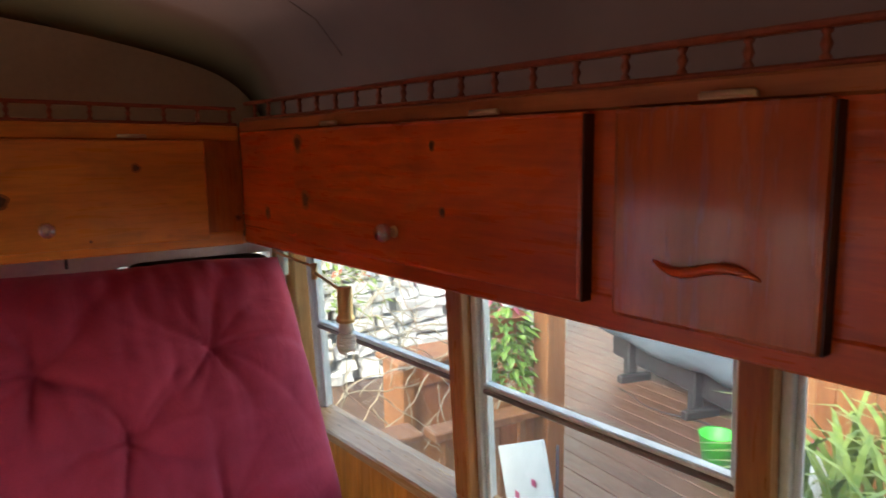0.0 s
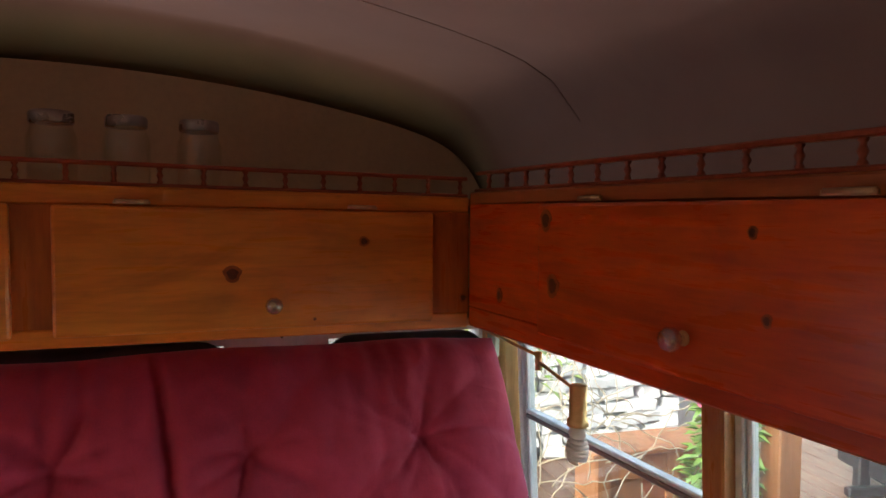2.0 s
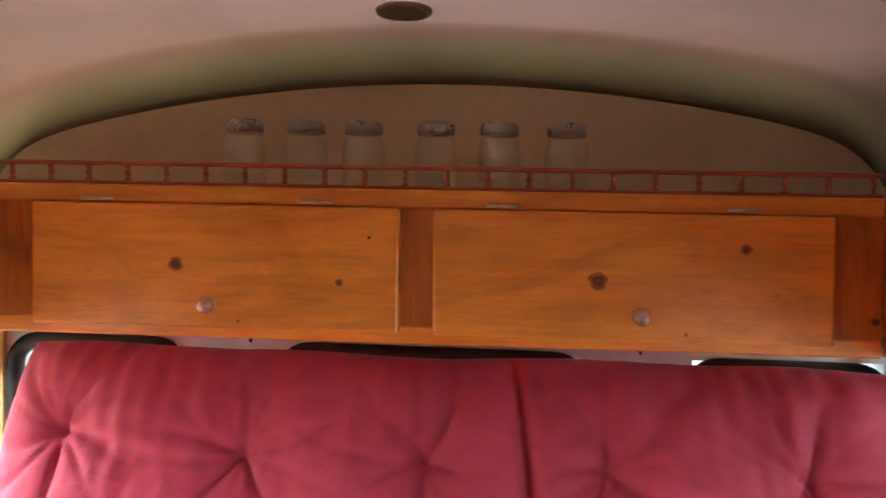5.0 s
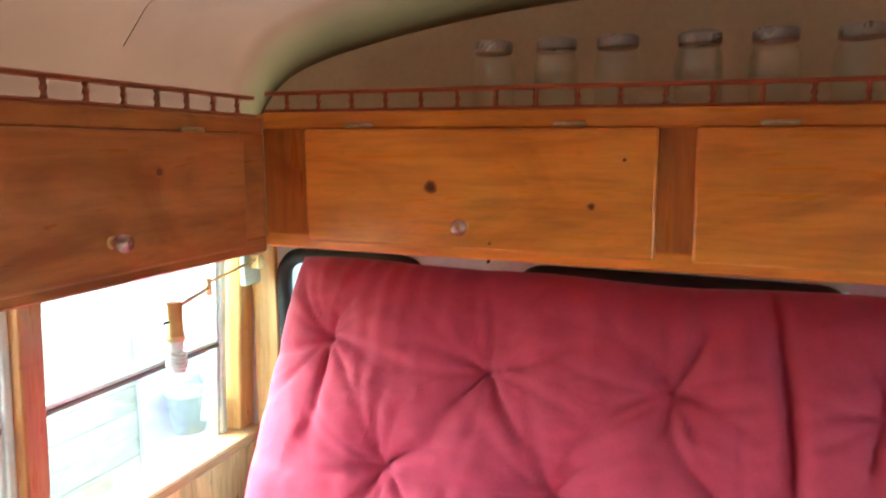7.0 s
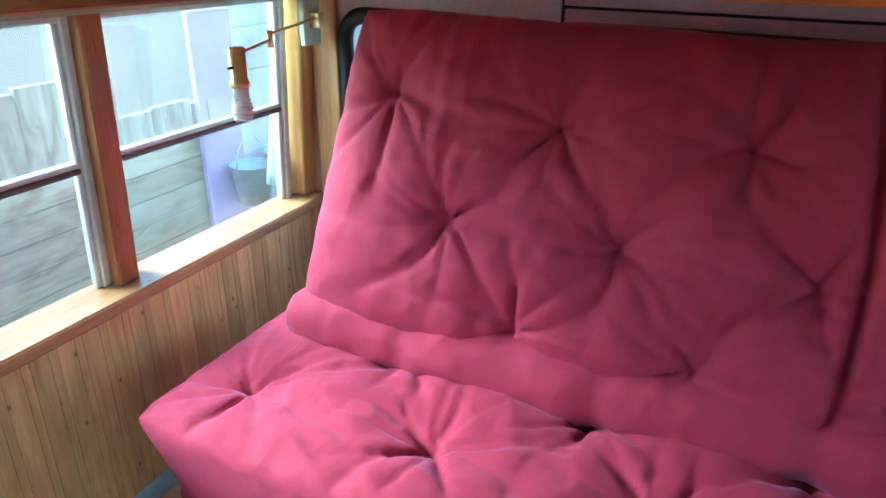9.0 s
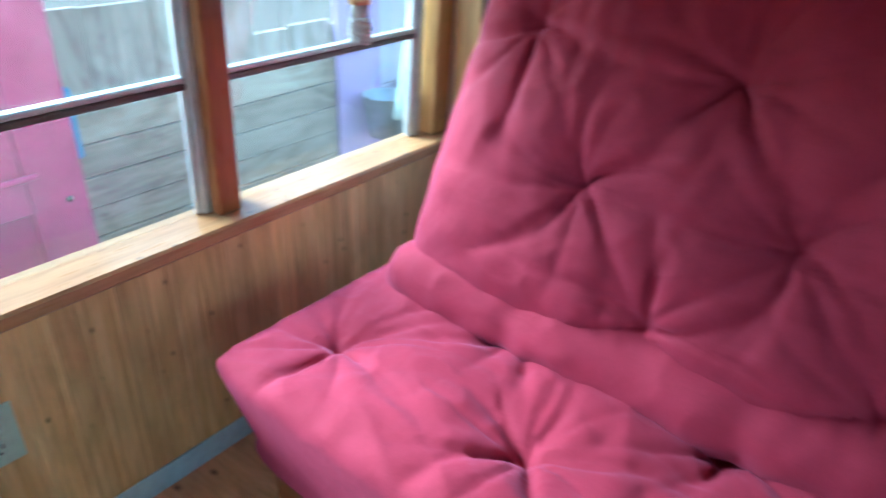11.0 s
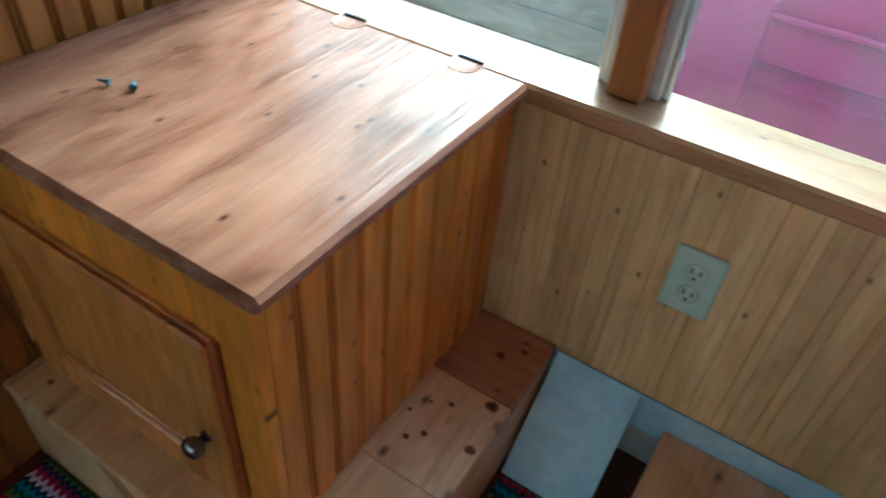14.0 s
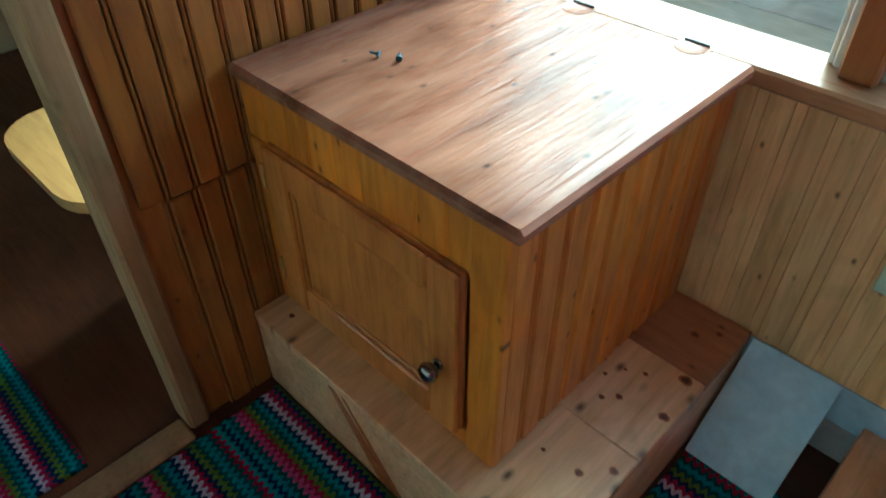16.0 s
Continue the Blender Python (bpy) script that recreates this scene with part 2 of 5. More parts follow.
BEAD = wood("honey beadboard", (0.54, 0.225, 0.034), (0.33, 0.115, 0.015), "z", 0.4, 0.7, 0.35, 0.25, 0.4, flat=1)
CHEST = wood("orange pine beadboard", (0.86, 0.36, 0.045), (0.60, 0.20, 0.02), "z", 0.38, 0.9, 0.35, 0.25, 0.4, flat=1)
LID = wood("reddish glossy plank top", (0.50, 0.262, 0.166), (0.30, 0.12, 0.072), "x", 0.24, 1.0, 0.1, 0.0, 0.85, flat=2, kmany=0.4, spec=0.135, relief=1.0)
CHESTF = wood("yellow orange pine", (0.95, 0.40, 0.036), (0.70, 0.22, 0.014), "z", 0.34, 1.0, 0.5, 0.3, 0.45, flat=0, kmany=0.5)
YELLOWP = wood("pale yellow pine", (0.80, 0.56, 0.22), (0.62, 0.38, 0.12), "z", 0.4, 0.6, 0.2, 0.2, 0.3, flat=0)
DOORW = wood("brown cabinet door wood", (0.70, 0.29, 0.055), (0.50, 0.165, 0.026), "z", 0.36, 0.3, 0.1, 0.3, 0.5, flat=0)
PLAT = wood("bare pine platform board", (0.94, 0.66, 0.37), (0.74, 0.42, 0.18), "x", 0.4, 1.0, 0.3, 0.1, 0.45, flat=2, kbig=1.7, kmany=0.4)
PLATR = wood("reddish worn platform board", (0.55, 0.27, 0.12), (0.36, 0.15, 0.06), "y", 0.45, 0.8, 0.1, 0.1, 0.5, flat=2)
FLOORW = wood("dark brown floor", (0.14, 0.046, 0.013), (0.07, 0.022, 0.007), "y", 0.45, 0.2, 0.2, 0.1, 0.6, flat=2)
TRIM = wood("unvarnished pale trim", (0.47, 0.32, 0.145), (0.36, 0.22, 0.09), "z", 0.5, 0.3, 0.2, 0.0, 0.3, flat=1)
PLY = wood("yellow plywood", (0.66, 0.42, 0.14), (0.52, 0.3, 0.09), "y", 0.35, 0.1, 0.1, 0.3, 0.2, flat=2)
FUTONW = wood("futon frame wood", (0.36, 0.14, 0.04), (0.22, 0.07, 0.02), "x", 0.4, 0.3, 0.3, 0.1, flat=1)
DECK = wood("wet brown deck boards", (0.14, 0.075, 0.045), (0.075, 0.038, 0.023), "y", 0.4, 0.3, 0.5, 0.1, 0.5, flat=2)
CEDAR = wood("orange cedar", (0.31, 0.135, 0.048), (0.19, 0.07, 0.022), "z", 0.5, 0.5, 0.3, 0.0, 0.4, flat=1)
GREYU = wood("weathered grey upright boards", (0.48, 0.46, 0.43), (0.2, 0.19, 0.175), "z", 0.85, 0.5, 0.6, 0.0, 0.8, flat=0)
LILAC2 = paint("pale lavender boards", (0.6, 0.56, 0.72), (0.5, 0.46, 0.62), 5, 0.6, 0, 0.15)
ZINC = paint("galvanised zinc", (0.5, 0.55, 0.55), (0.4, 0.45, 0.45), 30, 0.35, 0.8, 0.1)
STONEL = paint("pale garden stone", (0.70, 0.70, 0.67), (0.48, 0.47, 0.44), 9, 0.9, 0, 0.4, 40)
GREYW = wood("weathered grey boards", (0.50, 0.48, 0.40), (0.25, 0.23, 0.19), "y", 0.85, 0.5, 0.6, 0.0, 0.7, flat=0)
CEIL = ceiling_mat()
ENDW = paint("olive beige painted metal", (0.56, 0.53, 0.36), (0.46, 0.43, 0.28), 3.0, 0.5, 0, 0.05)
WHITE = paint("white painted metal", (0.72, 0.74, 0.74), (0.58, 0.6, 0.6), 9.0, 0.4, 0, 0.1)
BOARDM = paint("scuffed pale blue sheet metal", (0.60, 0.88, 1.0), (0.42, 0.69, 0.83), 14.0, 0.4, 0.1, 0.15)
ALU = paint("brushed aluminium frame", (0.74, 0.78, 0.76), (0.56, 0.61, 0.6), 12.0, 0.38, 0.3, 0.1)
RUBBER = paint("black rubber", (0.02, 0.02, 0.022), (0.012, 0.012, 0.013), 10, 0.55, 0, 0.1)
BRASS = paint("polished brass", (0.86, 0.68, 0.36), (0.72, 0.52, 0.24), 20, 0.4, 0.85, 0.05)
STEEL = paint("dark nickel", (0.35, 0.33, 0.32), (0.25, 0.23, 0.22), 20, 0.2, 1.0, 0.05)
HINGEB = paint("tarnished brass", (0.72, 0.58, 0.34), (0.5, 0.38, 0.2), 30, 0.35, 0.9, 0.05)
IVORY = paint("ivory plastic", (0.64, 0.84, 0.70), (0.58, 0.77, 0.64), 10, 0.35, 0, 0.02)
SLOT = paint("dark socket slots", (0.03, 0.03, 0.03), (0.02, 0.02, 0.02), 10, 0.6, 0, 0)
BLUE = paint("zinc blue screw", (0.12, 0.3, 0.42), (0.08, 0.2, 0.3), 30, 0.3, 0.8, 0)
GREYL = paint("grey lamp plastic", (0.26, 0.27, 0.28), (0.2, 0.21, 0.22), 10, 0.4, 0, 0.05)
CLOTH, PANE, RUG = cloth_mat(), glass_mat("window glass", (0.93, 0.97, 0.96), 0.9, 0.018), rug_mat()
JARLID = paint("grey tin jar rim", (0.36, 0.35, 0.33), (0.24, 0.235, 0.22), 20, 0.28, 0.7, 0.05)
LIPM = paint("dark bronze window lip", (0.17, 0.13, 0.13), (0.12, 0.09, 0.09), 12, 0.45, 0, 0.05)
JARG = glass_mat("jar glass", (0.96, 0.97, 0.95), 1.0, 0.0, 0.05)
CRYS = glass_mat("clear faceted knob", (0.72, 0.62, 0.58), 1.0, 0.05, 0.3)
PINKP = paint("worn magenta door paint", (0.56, 0.036, 0.205), (0.46, 0.028, 0.155), 7.0, 0.45, 0, 0.15)
LILAC = paint("lavender painted board", (0.42, 0.3, 0.66), (0.36, 0.25, 0.56), 6, 0.5, 0, 0.15)
STONE = paint("weathered grey render", (0.36, 0.35, 0.32), (0.22, 0.21, 0.19), 6.0, 0.9, 0, 0.4, 30)
TAPE = paint("blue tape", (0.03, 0.28, 0.6), (0.02, 0.2, 0.5), 10, 0.5)
TARP = paint("slate grey vinyl cover", (0.085, 0.11, 0.135), (0.06, 0.08, 0.1), 4, 0.7, 0, 0.15, 60.0, 0.25)
BLACKM = paint("black iron", (0.02, 0.02, 0.022), (0.012, 0.012, 0.014), 10, 0.5, 0, 0.2)
LEAF = paint("green leaves", (0.2, 0.34, 0.06), (0.1, 0.2, 0.03), 25, 0.5, 0, 0.1)
LEAF2 = paint("yellow green blades", (0.22, 0.3, 0.05), (0.09, 0.16, 0.03), 20, 0.5, 0, 0.1)
STEMS = paint("dry vine stems", (0.42, 0.36, 0.25), (0.28, 0.23, 0.15), 20, 0.8, 0, 0.2)
SOIL = paint("earth", (0.06, 0.045, 0.03), (0.035, 0.025, 0.018), 15, 0.95, 0, 0.5)
LIME = paint("bright green plastic", (0.06, 0.6, 0.06), (0.05, 0.5, 0.05), 10, 0.35)
CANVAS = paint("printed white canvas", (0.75, 0.78, 0.72), (0.65, 0.7, 0.64), 20, 0.7)
BLOOM = paint("pink flowers", (0.6, 0.12, 0.2), (0.5, 0.08, 0.15), 30, 0.6)
PALEW = paint("pale blocker paint", (0.5, 0.52, 0.52), (0.42, 0.44, 0.44), 2, 0.7)
PALE = paint("pale green glass", (0.45, 0.6, 0.58), (0.35, 0.5, 0.48), 10, 0.2)
WHITEP = paint("white plastic", (0.8, 0.8, 0.8), (0.74, 0.74, 0.74), 10, 0.4)
POTM = paint("dark pot", (0.06, 0.06, 0.065), (0.04, 0.04, 0.045), 10, 0.5)
TERRA = paint("terracotta", (0.42, 0.14, 0.07), (0.34, 0.1, 0.05), 10, 0.8, 0, 0.2)


# ---- shapes ----
def bx(bm, lo, hi, bev=0.0, seg=1):
    vs = [bm.verts.new((x, y, z)) for x in (lo[0], hi[0]) for y in (lo[1], hi[1]) for z in (lo[2], hi[2])]
    fs = [bm.faces.new([vs[i] for i in f]) for f in ((0, 1, 3, 2), (4, 6, 7, 5), (0, 4, 5, 1), (2, 3, 7, 6), (0, 2, 6, 4), (1, 5, 7, 3))]
    if bev:
        es = list({e for f in fs for e in f.edges})
        bmesh.ops.bevel(bm, geom=es, offset=bev, segments=seg, affect="EDGES", profile=0.5)
    return vs


def lathe(bm, prof, m=Matrix(), seg=16):
    rings = []
    for r, z in prof:
        rings.append([bm.verts.new(m @ Vector((r * math.cos(2 * math.pi * i / seg), r * math.sin(2 * math.pi * i / seg), z))) for i in range(seg)])
    for a, b in zip(rings, rings[1:]):
        for i in range(seg):
            f = bm.faces.new((a[i], a[(i + 1) % seg], b[(i + 1) % seg], b[i]))
            f.smooth = True
    bm.faces.new(rings[0][::-1])
    bm.faces.new(rings[-1])


def tube(bm, pts, r, seg=8, closed=False):
    pts = [Vector(p) for p in pts]
    radii = r if isinstance(r, (list, tuple)) else [r] * len(pts)
    rings = []
    for i, p in enumerate(pts):
        a = pts[i - 1] if (i or closed) else p
        b = pts[(i + 1) % len(pts)] if (i < len(pts) - 1 or closed) else p
        q = (b - a).normalized().to_track_quat("Z", "Y").to_matrix()
        rings.append([bm.verts.new(p + q @ Vector((radii[i] * math.cos(2 * math.pi * k / seg), radii[i] * math.sin(2 * math.pi * k / seg), 0))) for k in range(seg)])
    pairs = list(zip(rings, rings[1:])) + ([(rings[-1], rings[0])] if closed else [])
    for a, b in pairs:
        off = min(range(seg), key=lambda k: (a[0].co - b[k].co).length) if closed else 0
        for k in range(seg):
            f = bm.faces.new((a[k], a[(k + 1) % seg], b[(k + 1 + off) % seg], b[(k + off) % seg]))
            f.smooth = True
    if not closed:
        bm.faces.new(rings[0][::-1])
        bm.faces.new(rings[-1])


def link_mesh(name, bm, mat):
    bmesh.ops.recalc_face_normals(bm, faces=bm.faces)
    me = bpy.data.meshes.new(name)
    bm.to_mesh(me)
    bm.free()
    me.materials.append(mat)
    return new(name, me)


def part(name, bm, mat, parent, label=""):
    ob = link_mesh(name, bm, mat)
    ob.parent = parent
    return tagged(ob, label)


def solid(name, bm, mat, label, category="", group="", kind=""):
    return tagged(link_mesh(name, bm, mat), label, category, group, kind)


def thing(name, label, category="", group="", kind="", at=(0, 0, 0)):
    e = new(name)
    e.empty_display_size = 0.05
    e.location = at
    return tagged(e, label, category, group, kind)


def boxpart(name, lo, hi, mat, parent, bev=0.0, label="", seg=1):
    bm = bmesh.new()
    bx(bm, lo, hi, bev, seg)
    return part(name, bm, mat, parent, label)


def boxsolid(name, lo, hi, mat, label, kind="structure", bev=0.0, category=""):
    bm = bmesh.new()
    bx(bm, lo, hi, bev)
    return solid(name, bm, mat, label, category, "", kind)


def pieces(name, mesh_bm, mat, parent, places, turn=None):
    """Alike pieces on one mesh, each an object of its own."""
    bmesh.ops.recalc_face_normals(mesh_bm, faces=mesh_bm.faces)
    me = bpy.data.meshes.new(name)
    mesh_bm.to_mesh(me)
    mesh_bm.free()
    me.materials.append(mat)
    for p in places:
        ob = new(name, me)
        ob.parent = parent
        ob.location = p
        if turn:
            ob.rotation_euler = turn


# ---- shell of the bus ----
def ceil_z(x):
    d = min(1.0, abs(x - MID) / 1.1)
    return 1.868 - 0.17 * d * d - 0.26 * d ** 18


def lean(z):
    """How far the sides come inwards above the sill."""
    return 0.05 * max(0.0, z - SILL)


boxsolid("floor", (-0.1, FRONT, -0.06), (W + 0.1, REAR, 0), FLOORW, "dark brown worn wooden bus floor")
for side, x0, x1 in (("left", -0.1, -0.013), ("right", W + 0.013, W + 0.1)):
    w = boxsolid("wall_" + side, (x0, FRONT, -0.06), (x1, REAR, SILL - 0.03), WHITE, "lower bus side wall clad in knotty pine boards")
    w["category"] = "wall"
    bm = bmesh.new()
    pitch = 0.056
    bx(bm, (-0.006, 0.0, 0.18), (0.006, pitch - 0.0179, SILL - 0.03), 0.0009)
    bx(bm, (-0.006, pitch - 0.0175, 0.18), (0.0061, pitch - 0.0003, SILL - 0.03), 0.0013)
    nb = int((REAR + 1.5) / pitch)
    xm = -0.0065 if side == "left" else W + 0.0065
    pieces("board", bm, PANEL if side == "left" else CHEST, w, [(xm, REAR - pitch * (i + 1), 0) for i in range(nb)])
    bm = bmesh.new()
    bx(bm, (-0.005, FRONT, 0.18), (0.005, -1.5, SILL - 0.03))
    part("front_panelling", bm, PANEL, w).location.x = xm
    s = 1 if side == "left" else -1
    base = 0.0 if side == "left" else W
    xa, xb = sorted((base - s * 0.1, base + s * 0.018))
    sill = boxsolid("window_sill_" + side, (xa, FRONT, SILL - 0.03), (xb, REAR, SILL), SILLW, "long pale varnished pine window sill", "structure", 0.005)
    # strip of wall over the windows, up to the roof
    bm = bmesh.new()
    t = base + s * (lean(1.22) - 0.01)
    xa, xb = sorted((t - s * 0.06, t))
    bx(bm, (xa, FRONT, 1.2), (xb, REAR, 1.5))
    solid("upper_wall_" + side, bm, ENDW, "painted metal bus wall above the windows", "wall", "", "structure")
boxsolid("baseboard", (0.0005, -0.835, 0.1), (0.004, REAR, 0.183), BOARDM, "bare white metal strip under the wall boards")



def skew(ob, k=0.014):
    """Lowers rear parts towards the right, to fit the camera's view."""
    for o in (ob, *ob.children_recursive):
        if o.type == "MESH" and len(o.data.vertices):
            if o.location.length > 1e-6:
                o.location.z -= k * (o.location.x - MID)
            else:
                for v in o.data.vertices:
                    v.co.z -= k * (v.co.x - MID)


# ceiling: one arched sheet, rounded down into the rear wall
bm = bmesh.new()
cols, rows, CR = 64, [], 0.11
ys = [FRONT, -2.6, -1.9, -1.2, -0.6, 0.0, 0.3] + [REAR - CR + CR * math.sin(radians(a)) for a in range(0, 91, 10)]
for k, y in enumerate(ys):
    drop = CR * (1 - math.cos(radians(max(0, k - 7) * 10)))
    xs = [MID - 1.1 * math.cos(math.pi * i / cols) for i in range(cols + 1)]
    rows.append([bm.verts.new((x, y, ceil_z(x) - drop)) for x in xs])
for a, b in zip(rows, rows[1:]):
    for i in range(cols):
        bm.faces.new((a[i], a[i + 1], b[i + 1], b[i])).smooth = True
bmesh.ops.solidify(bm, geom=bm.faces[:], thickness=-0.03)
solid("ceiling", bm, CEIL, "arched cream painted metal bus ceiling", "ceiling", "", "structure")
# seams of the ceiling sheets
for i, y in enumerate((0.05, -1.7)):
    bm = bmesh.new()
    tube(bm, [(0.05 + (W - 0.1) * k / 30, y, ceil_z(0.05 + (W - 0.1) * k / 30)) for k in range(31)], 0.001, 5)
    solid("ceiling_seam", bm, CEIL, "thin raised seam between ceiling sheets", "seam", "", "structure")

# rear wall, with three openings
bm = bmesh.new()
holes = ((0.1, 0.51), (0.76, 1.45), (1.7, 2.12))
z0, z1 = 0.62, 1.132
edges = [-0.1] + [v for h in holes for v in h] + [W + 0.1]
for i in range(0, len(edges), 2):
    bx(bm, (edges[i], REAR, z0), (edges[i + 1], REAR + 0.06, z1))
bx(bm, (-0.1, REAR, -0.06), (W + 0.1, REAR + 0.06, z0))
bx(bm, (-0.1, REAR, z1), (W + 0.1, REAR + 0.06, CAB0 + 0.01))
rear_wall = solid("wall_rear", bm, WHITE, "white painted metal rear bus wall with gasketed windows", "wall", "", "structure")
bm = bmesh.new()
bx(bm, (-0.1, REAR, CAB0 + 0.012), (W + 0.1, REAR + 0.06, 1.89))
part("upper_panel", bm, ENDW, rear_wall, "olive beige upper panel")
for n_, (a, b) in enumerate(holes):
    w = thing("window_%d" % (n_ + 1), "rear bus window in a black rubber gasket", "window", "", "structure")
    bm = bmesh.new()
    c, pts = 0.06, []
    for cx, cz, s0 in ((b - c, z1 - c, 0), (a + c, z1 - c, 90), (a + c, z0 + c, 180), (b - c, z0 + c, 270)):
        pts += [(cx + c * math.cos(radians(s0 + k)), REAR - 0.004, cz + c * math.sin(radians(s0 + k))) for k in range(0, 91, 15)]
    tube(bm, pts, 0.021, 8, True)
    part("gasket", bm, RUBBER, w)
    bm = bmesh.new()
    bx(bm, (a, REAR + 0.02, z0), (b, REAR + 0.025, z1))
    part("pane", bm, PANE, w).visible_shadow = False
    skew(w, 0.02)
# edge of the rear door: raised white frame over a dark joint
for name_, lo, hi, mat_ in (("door_frame", (0.655, REAR - 0.012, 1.188), (1.61, REAR - 0.001, 1.222), WHITE), ("door_joint", (0.682, REAR - 0.006, 1.181), (1.583, REAR - 0.0005, 1.1875), RUBBER), ("door_joint", (1.58, REAR - 0.0135, 1.15), (1.586, REAR - 0.0005, 1.224), RUBBER), ("door_joint", (0.677, REAR - 0.0135, 1.15), (0.683, REAR - 0.0005, 1.224), RUBBER)):
    skew(boxpart(name_, lo, hi, mat_, rear_wall, 0.002))
for xa, xb in ((0.001, 0.078), (W - 0.02, W - 0.001)):
    boxsolid("corner_trim", (xa, REAR - 0.016, SILL + 0.001), (xb, REAR - 0.001, CAB0 - 0.001), YELLOWP, "yellow pine board in the rear corner", "structure", 0.003, "trim")
# unseen closing walls at the front, without windows to hold light back
boxsolid("wall_front", (-0.1, FRONT - 0.06, -0.06), (W + 0.1, FRONT, 1.86), ENDW, "plain unseen wall closing the front against light")["category"] = "wall"
for x0, x1, y1 in ((-0.1, -0.02, -2.242), (W + 0.02, W + 0.1, -2.922)):
    boxsolid("wall_front_side", (x0, FRONT, SILL), (x1, y1, 1.5), ENDW, "plain unseen wall closing the front of the bus side")["category"] = "wall"


# ---- side windows and posts ----
def shear(bm, base, s):
    for v in bm.verts:
        v.co.x += s * lean(v.co.z)


def side_window(base, s, y0, y1, num):
    """A split aluminium bus sash between two posts."""
    w = thing("window_%d" % num, "split sliding bus window with aluminium frame", "window", "side windows", "structure")
    xo = base - s * 0.075

    def bar(name, lo, hi, mat=ALU, lab="", off=0.0):
        bm = bmesh.new()
        xs = sorted((xo + s * (lo[0] + off), xo + s * (hi[0] + off)))
        bx(bm, (xs[0], lo[1], lo[2]), (xs[1], hi[1], hi[2]), 0.003)
        shear(bm, base, s)
        return part(name, bm, mat, w, lab)
    bar("window_frame", (-0.02, y0, SILL), (0.02, y0 + 0.022, 1.25))
    bar("window_frame", (-0.02, y1 - 0.022, SILL), (0.02, y1, 1.25))
    bar("channel", (0.0, y0 + 0.022, SILL), (0.012, y0 + 0.032, 1.22), ALU, "")
    bar("channel", (0.0, y1 - 0.032, SILL), (0.012, y1 - 0.022, 1.22), ALU, "")
    bar("top_rail", (-0.02, y0 + 0.022, 1.185), (0.02, y1 - 0.022, 1.25))
    bar("meeting_rail", (-0.012, y0 + 0.022, 0.917), (0.014, y1 - 0.022, 0.928))
    bar("rail_lip", (0.0, y0 + 0.024, 0.904), (0.0145, y1 - 0.024, 0.9165), LIPM, "dark rubber lip")
    for k in (0.25, 0.75):
        ym = y0 + k * (y1 - y0)
        bar("latch", (0.02, ym - 0.03, 1.205), (0.03, ym + 0.03, 1.22), STEEL, "dark pinch latch")
    for za, zb, off in ((SILL, 0.9, 0.004), (0.928, 1.19, -0.006)):
        bar("pane", (-0.002, y0 + 0.022, za), (0.002, y1 - 0.022, zb), PANE, "", off).visible_shadow = False


num = 4
# foremost windows are unseen; count per side set by the light let in
for base, s, side, first, pace, count in ((0.0, 1, "left", -0.166, 0.679, 4), (W, -1, "right", -0.272, 0.655, 5)):
    POSTS = [first - pace * k for k in range(count)]
    stops = [REAR - 0.062] + POSTS
    for a, b in zip(stops, stops[1:]):
        side_window(base, s, b + 0.02, a - 0.02, num)
        num += 1
    for y in POSTS + [REAR - 0.033]:
        wide = 0.0255 if y in POSTS else 0.031
        bm = bmesh.new()
        xs = sorted((base - s * 0.078, base - s * 0.026))
        bx(bm, (xs[0], y - wide, SILL), (xs[1], y + wide, 1.26), 0.004)
        shear(bm, base, s)
        if y in POSTS:
            solid("window_post", bm, POSTW, "brown varnished wooden window post on the sill", "post", "window posts", "structure")
        else:
            solid("corner_trim", bm, YELLOWP, "pale yellow pine board in the rear corner", "trim", "", "structure")


# ---- overhead cabinets ----
def knob(parent, at, out, mat=CRYS, r=0.014):
    """A round knob on a short neck, standing out along the given way."""
    bm = bmesh.new()
    q = Vector(out).to_track_quat("Z", "Y").to_matrix().to_4x4()
    m = Matrix.Translation(at) @ q
    lathe(bm, [(0.006, 0), (0.005, 0.008), (r * 0.7, 0.011), (r, 0.017), (r, 0.023), (r * 0.75, 0.029), (r * 0.25, 0.031)], m, 10)
    k = part("knob", bm, mat, parent, "clear glass knob" if mat is CRYS else "dark polished metal knob")
    bm = bmesh.new()
    lathe(bm, [(0.009, -0.002), (0.009, 0.002), (0.004, 0.003)], m, 10)
    part("backplate", bm, BRASS if mat is CRYS else STEEL, k)


def hinge(parent, at, along):
    bm = bmesh.new()
    a = Vector(along) * 0.024
    tube(bm, [Vector(at) - a, Vector(at) + a], 0.0032, 8)
    lo = Vector(at) - a - Vector((0.002, 0.002, 0.004))
    hi = Vector(at) + a + Vector((0.002, 0.002, 0.001))
    bx(bm, tuple(min(p, q) for p, q in zip(lo, hi)), tuple(max(p, q) for p, q in zip(lo, hi)))
    part("hinge", bm, HINGEB, parent, "small tarnished brass hinge")


def cab_door(parent, lo, hi, mat, knob_at, out, hinges, along, label=""):
    d = boxpart("door", lo, hi, mat, parent, 0.005, label, 2)
    if knob_at:
        knob(d, knob_at, out)
    for h in hinges:
        hinge(d, h, along)
    return d


